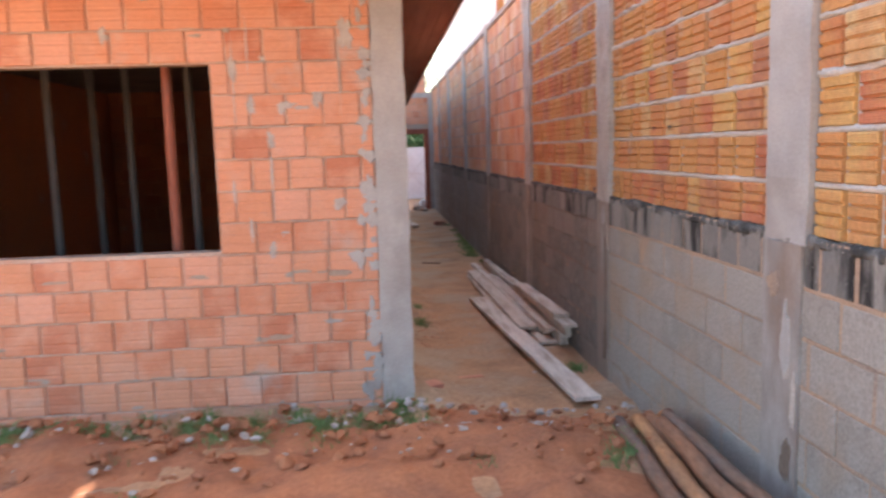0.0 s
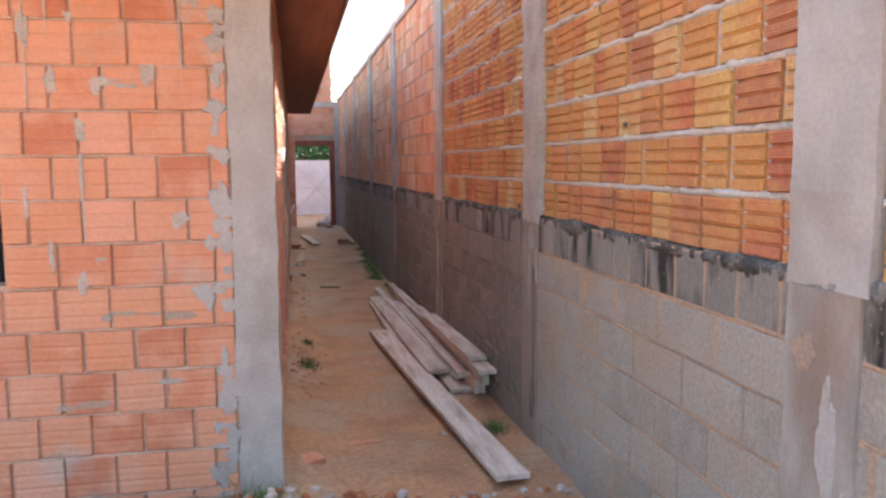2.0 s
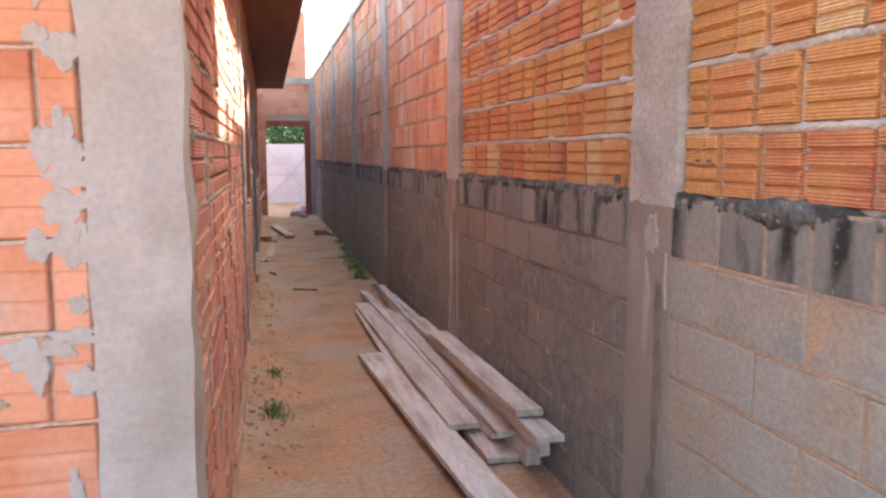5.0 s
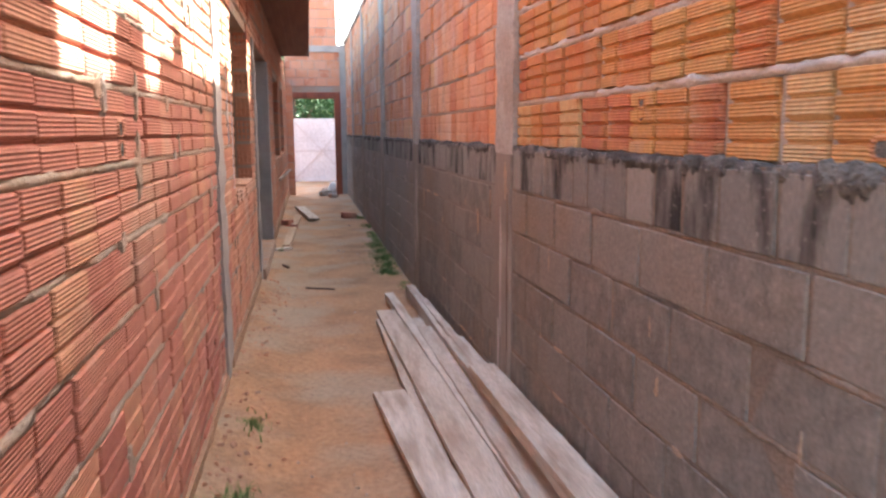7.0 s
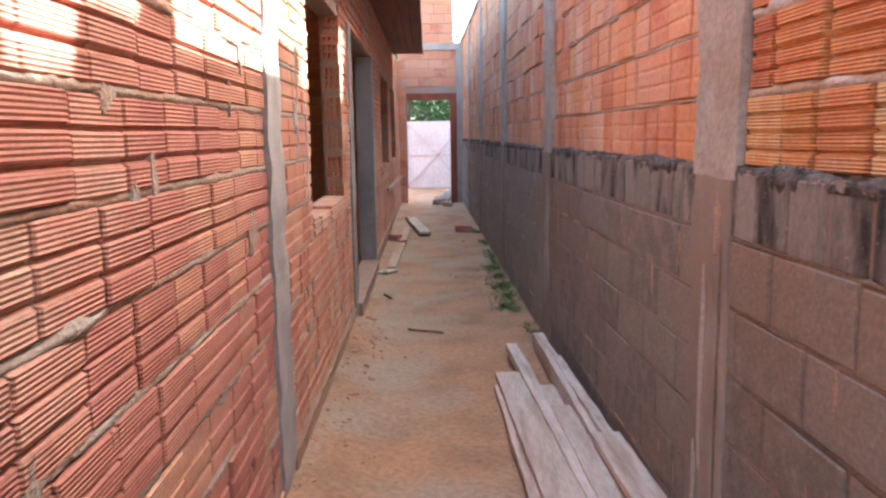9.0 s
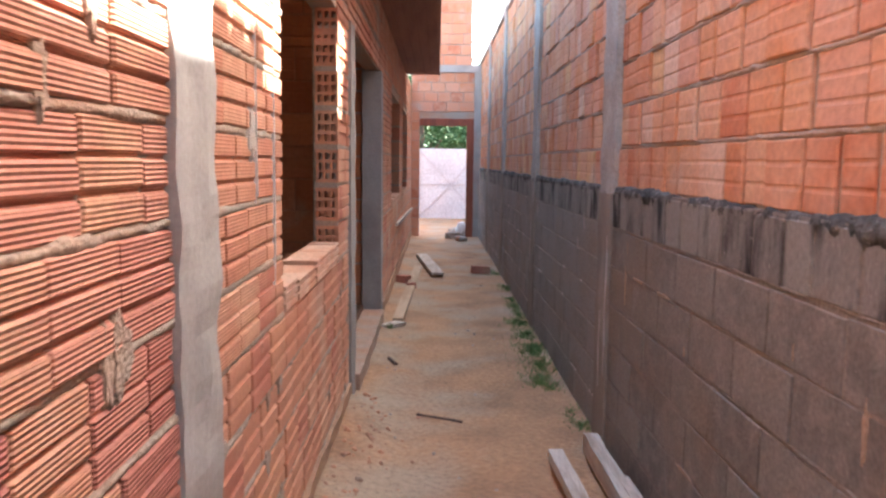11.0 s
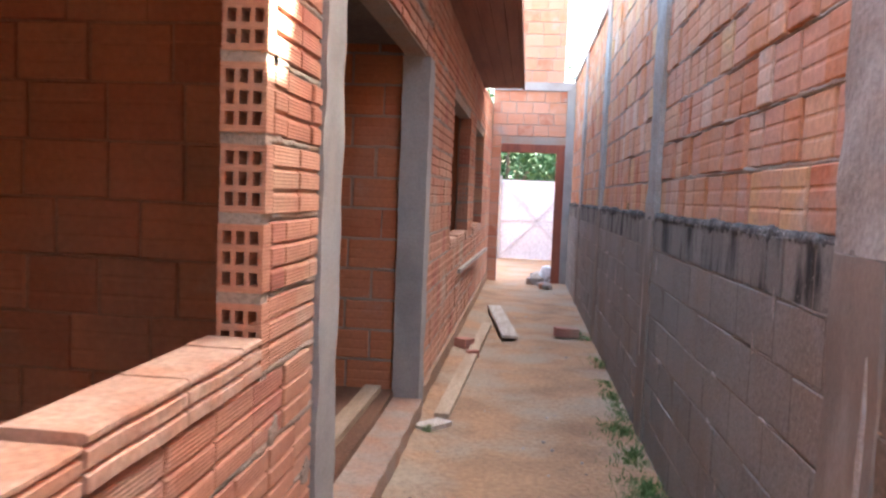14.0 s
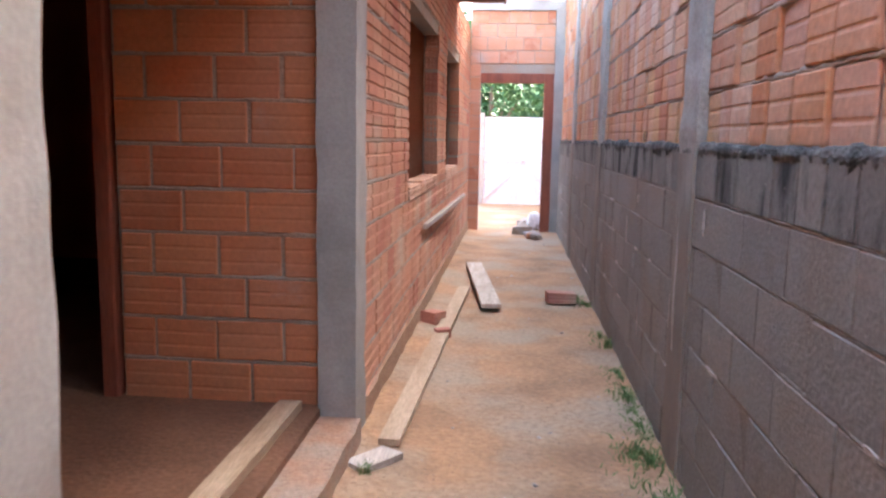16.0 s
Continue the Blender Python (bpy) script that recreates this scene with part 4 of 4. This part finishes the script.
# ---- porch ----
tagged(part("step", rough_box(-0.07, 0.17, 12.2, 14.42, -0.1, 0.125, 0.06, 0.014, 4), m_step, None), "worn mortar-covered brick step at the porch opening", "step", kind="structure")
board("plank", "thick pale plank lying on the porch floor edge", -0.17, 12.0 + 0.25, -0.15, 14.40, 0.1, 0.045, 0.155, group="planks by the house wall", seed=9, category="plank", material=m_plank)
frame_in = tagged(new("door_frame"), "dark red timber post at an inner doorway", "door frame", kind="structure")
part("jamb", boxm(-1.05, -0.975, 14.44, 14.56, 0.14, 2.69, 0.006), m_redwood, frame_in)
# added partition: blocks the side windows so that the inner doorway stays black
tagged(part("wall_inner", boxm(-0.95, -0.86, 14.62, 18.19, 0, 2.7), m_inside, None), "added brick partition that keeps window light from the inner doorway", "wall", kind="structure")

# ---- small things on the ground ----
def lump(name, label, x, y, z, sx, sy, sz, material, category, group="", seed=0, sub=2, rz=0.0, jag=0.35):
    bm = bmesh.new()
    bmesh.ops.create_icosphere(bm, subdivisions=sub, radius=1)
    for v in bm.verts:
        k = 1 + jag * noise.noise(v.co * 1.6 + Vector((seed * 3.7, 0, 0)))
        v.co = Vector((max(-0.75, min(0.75, v.co.x)) * sx * k, max(-0.75, min(0.75, v.co.y)) * sy * k, max(-0.7, min(0.7, v.co.z)) * sz * k))
    ob = tagged(part(name, bm, material, None), label, category, group)
    ob.matrix_world = pose(x, y, z, 0, 0, rz)
    return ob


def loose_brick(x, y, z, rz, label="red clay hollow brick lying on the earth", ln=0.24, h=0.09, w=0.14):
    bm = bmesh.new()
    zs = [(0, 0), (0.3, 0), (0.34, 0.008), (0.38, 0), (0.62, 0), (0.66, 0.008), (0.7, 0), (1, 0)]
    ends = []
    for u in (-ln / 2, ln / 2):
        ring = [bm.verts.new((u, -w / 2 + d, q * h)) for q, d in zs] + [bm.verts.new((u, w / 2 - d, q * h)) for q, d in zs[::-1]]
        ends.append(ring)
    n = len(ends[0])
    for k in range(n):
        bm.faces.new((ends[0][k], ends[1][k], ends[1][(k + 1) % n], ends[0][(k + 1) % n]))
    bm.faces.new(ends[0][::-1])
    bm.faces.new(ends[1])
    ob = tagged(part("loose_brick", bm, m_side, None), label, "brick", "loose bricks on the ground")
    ob.matrix_world = pose(x, y, z, random.uniform(-3, 3), random.uniform(-3, 3), rz)


loose_brick(1.24, 17.65, 0.012, 8)
loose_brick(0.25, 16.75, 0.01, 55, "broken red clay brick beside the house wall", 0.13)
loose_brick(0.36, 16.35, 0.01, 20, "broken red clay brick on a plank", 0.1, 0.06, 0.08)
loose_brick(0.27, 5.1, 0.07, 25, "broken red clay brick at the house corner", 0.13, 0.1, 0.12)
loose_brick(0.55, 5.55, 0.04, 15, "thin shard of red clay brick", 0.26, 0.025, 0.05)
board("plank", "short plank end beside the house wall", 0.20, 14.12, 0.33, 14.3, 0.12, 0.03, 0.01, group="planks by the house wall", seed=11, category="plank")
board("wood_strip", "pale wooden strip nailed along the brick wall", XL + 0.02, 17.0, XL + 0.10, 20.4, 0.03, 0.04, 0.68, material=m_pvc, group="", seed=12, category="strip")
lump("concrete_lump", "grey lump of hardened concrete on the earth", -0.5, 4.5, 0.16, 0.15, 0.08, 0.05, m_stone, "rubble", seed=2)
bm = bmesh.new()
pv = []
for j in range(60):
    row = []
    for i in range(110):
        x, y = -3.2 + i * 0.042, 2.2 + j * 0.042
        p = Vector((x, y, 3.3))
        edge = min(1.0, (4.55 - y) / 0.5, (1.2 - x) / 0.5)
        z = ground_z(x, y) + 0.07 * edge - 0.012 + 0.075 * noise.noise(p * 1.9) + 0.04 * noise.noise(p * 5) + 0.018 * noise.noise(p * 13)
        z -= 0.1 * math.exp(-(math.hypot(x - 0.02, (y - 4.25) * 1.4) / 0.14) ** 2) + 0.07 * math.exp(-(math.hypot(x + 0.95, (y - 4.1) * 1.4) / 0.13) ** 2)
        row.append(bm.verts.new((x, y, z)))
    pv.append(row)
for a, b in zip(pv, pv[1:]):
    for i in range(109):
        bm.faces.new((a[i], a[i + 1], b[i + 1], b[i])).smooth = True
tagged(part("dug_earth", bm, m_dirt_red, None), "uneven freshly dug red earth in front of the house", "earth", kind="structure")
rr = random.Random(5)
for k in range(9):
    lump("rubble", "grey mortar and brick rubble by the back doorway", rr.uniform(0.95, 1.25), rr.uniform(21.6, 23.6), 0.05, rr.uniform(0.08, 0.2), rr.uniform(0.06, 0.15), rr.uniform(0.06, 0.12), m_stone, "rubble", "rubble by the doorway", k, 1, rr.uniform(0, 180))
lump("sand_bag", "pale crumpled bag against the doorway jamb", 1.14, 23.05, 0.12, 0.13, 0.1, 0.2, m_render, "bag", seed=4)
for k, (z, w) in enumerate(((0.25, 0.14), (0.45, 0.1), (0.65, 0.15), (1.3, 0.08), (1.6, 0.1))):
    loose = part("broken_brick", boxm(0.28, 0.28 + w, 22.82, 22.94, z, z + 0.17, 0.008), m_side, bpy.data.objects["wall_end"])


def scatter(name, label, n, region, size, material, seed, flat=0.6):
    """Small clods and chips, far too many to count, in one mesh."""
    rnd = random.Random(seed)
    bm = bmesh.new()
    for _ in range(n):
        x, y = region(rnd)
        s_ = size * rnd.uniform(0.35, 1.0) ** 2
        m = Matrix.Translation((x, y, ground_z(x, y) + (0.07 if y < 4.6 else 0) + s_ * 0.1)) @ Euler((rnd.uniform(-0.4, 0.4), rnd.uniform(-0.4, 0.4), rnd.uniform(0, 6))).to_matrix().to_4x4() @ Matrix.Diagonal((s_, s_ * rnd.uniform(0.5, 1), s_ * flat, 1))
        vs = bmesh.ops.create_icosphere(bm, subdivisions=1, radius=1, matrix=m)["verts"]
        for v in vs:
            v.co += Vector((rnd.uniform(-1, 1), rnd.uniform(-1, 1), rnd.uniform(-1, 1))) * s_ * 0.22
    tagged(part(name, bm, material, None), label, name.replace("_", " "), kind="stuff")


scatter("clods", "crumbly red-brown clods of dug earth", 420, lambda r: (r.uniform(-3, 1.45), min(4.7, r.gauss(4.1, 0.4))), 0.05, m_dirt_red, 1)
scatter("pebbles", "small grey and red rubble chips", 260, lambda r: (r.uniform(-3, 1.5), min(4.75, r.gauss(4.3, 0.35))), 0.035, m_stone, 2)
scatter("pebbles", "small mortar chips along the foot of the house wall", 320, lambda r: (0.16 + abs(r.gauss(0, 0.16)), r.uniform(6.5, 12)), 0.022, m_stone, 3)
scatter("pebbles", "mortar chips scattered over the passage floor", 170, lambda r: (r.uniform(0.2, 1.5), r.uniform(5, 22)), 0.016, m_stone, 4)


def tuft(x, y, n, spread, height, seed, label="small tuft of green grass on the earth"):
    rnd = random.Random(seed)
    bm = bmesh.new()
    for _ in range(n * 2):
        a = rnd.uniform(0, 6.28)
        d = abs(rnd.gauss(0, spread * 0.5))
        bx, by = math.cos(a) * d, math.sin(a) * d
        h = height * rnd.uniform(0.4, 1.1)
        lean = Vector((rnd.gauss(0, 0.5), rnd.gauss(0, 0.5), 0)) * h
        side = Vector((math.cos(a + 1.5), math.sin(a + 1.5), 0)) * rnd.uniform(0.002, 0.0045)
        p = Vector((bx, by, -0.01))
        q = p + Vector((0, 0, h * 0.6)) + lean * 0.35
        t = p + Vector((0, 0, h)) + lean
        v = [bm.verts.new(c) for c in (p - side, p + side, q + side * 0.8, q - side * 0.8, t)]
        bm.faces.new(v[:4])
        bm.faces.new((v[3], v[2], v[4]))
    ob = tagged(part("grass_tuft", bm, m_grass, None), label, "grass", "grass tufts", kind="stuff")
    ob.location = (x, y, ground_z(x, y) + (0.035 if y < 4.6 else 0))


for k, (x, y, n, sp, h) in enumerate(((0.30, 7.45, 70, 0.12, 0.09), (1.36, 12.5, 110, 0.16, 0.06), (1.42, 12.9, 160, 0.26, 0.06), (1.43, 13.4, 180, 0.28, 0.065), (1.45, 14.4, 120, 0.24, 0.05), (1.45, 14.0, 110, 0.24, 0.05),
                                      (1.46, 15.2, 50, 0.1, 0.08), (1.47, 16.3, 40, 0.1, 0.08), (1.42, 5.7, 60, 0.12, 0.08), (0.24, 14.1, 30, 0.05, 0.06), (0.3, 8.3, 50, 0.14, 0.05))):
    tuft(x, y, n, sp, h, k)
for k in range(34):
    yy = rr.uniform(11.5, 18.0)
    tuft(1.50 - 0.006 * (yy - 12) - abs(rr.gauss(0, 0.06)), yy, rr.randint(20, 60), 0.13, rr.uniform(0.02, 0.05), 300 + k, 'sparse weeds along the foot of the block wall')
for k in range(26):
    tuft(rr.uniform(-2.4, 0.15), rr.gauss(4.42, 0.14), rr.randint(30, 110), 0.18, 0.055, 100 + k)
for k in range(10):
    tuft(rr.uniform(-2, 1.3), rr.uniform(3.4, 4.3), 40, 0.12, 0.05, 200 + k)


def stick(x0, y0, x1, y1, r, label, material):
    a, b = Vector((x0, y0, 0.02)), Vector((x1, y1, 0.025))
    bm = bmesh.new()
    n = 6
    for i in range(n):
        p, q = a.lerp(b, i / n), a.lerp(b, (i + 1) / n)
        off = lambda w: Vector((noise.noise(w * 4) * 0.015, noise.noise(w * 4 + Vector((7, 0, 0))) * 0.015, 0))
        p, q = p + off(p), q + off(q)
        d = q - p
        m = Matrix.Translation((p + q) / 2) @ d.to_track_quat("Z", "Y").to_matrix().to_4x4()
        bmesh.ops.create_cone(bm, cap_ends=True, segments=6, radius1=r, radius2=r, depth=d.length * 1.05, matrix=m)
    tagged(part("stick", bm, material, None), label, "stick", "sticks on the earth")


stick(0.30, 13.05, 0.37, 12.85, 0.012, "short dark stick on the passage floor", m_steel)
stick(0.55, 11.75, 0.80, 11.6, 0.008, "thin dark twig on the passage floor", m_steel)
stick(-1.0, 4.2, -0.55, 4.35, 0.012, "dry twig lying on dug earth", m_board)

# ---- brickwork, last ----
for job in BRICKWORK:
    lay(*job)
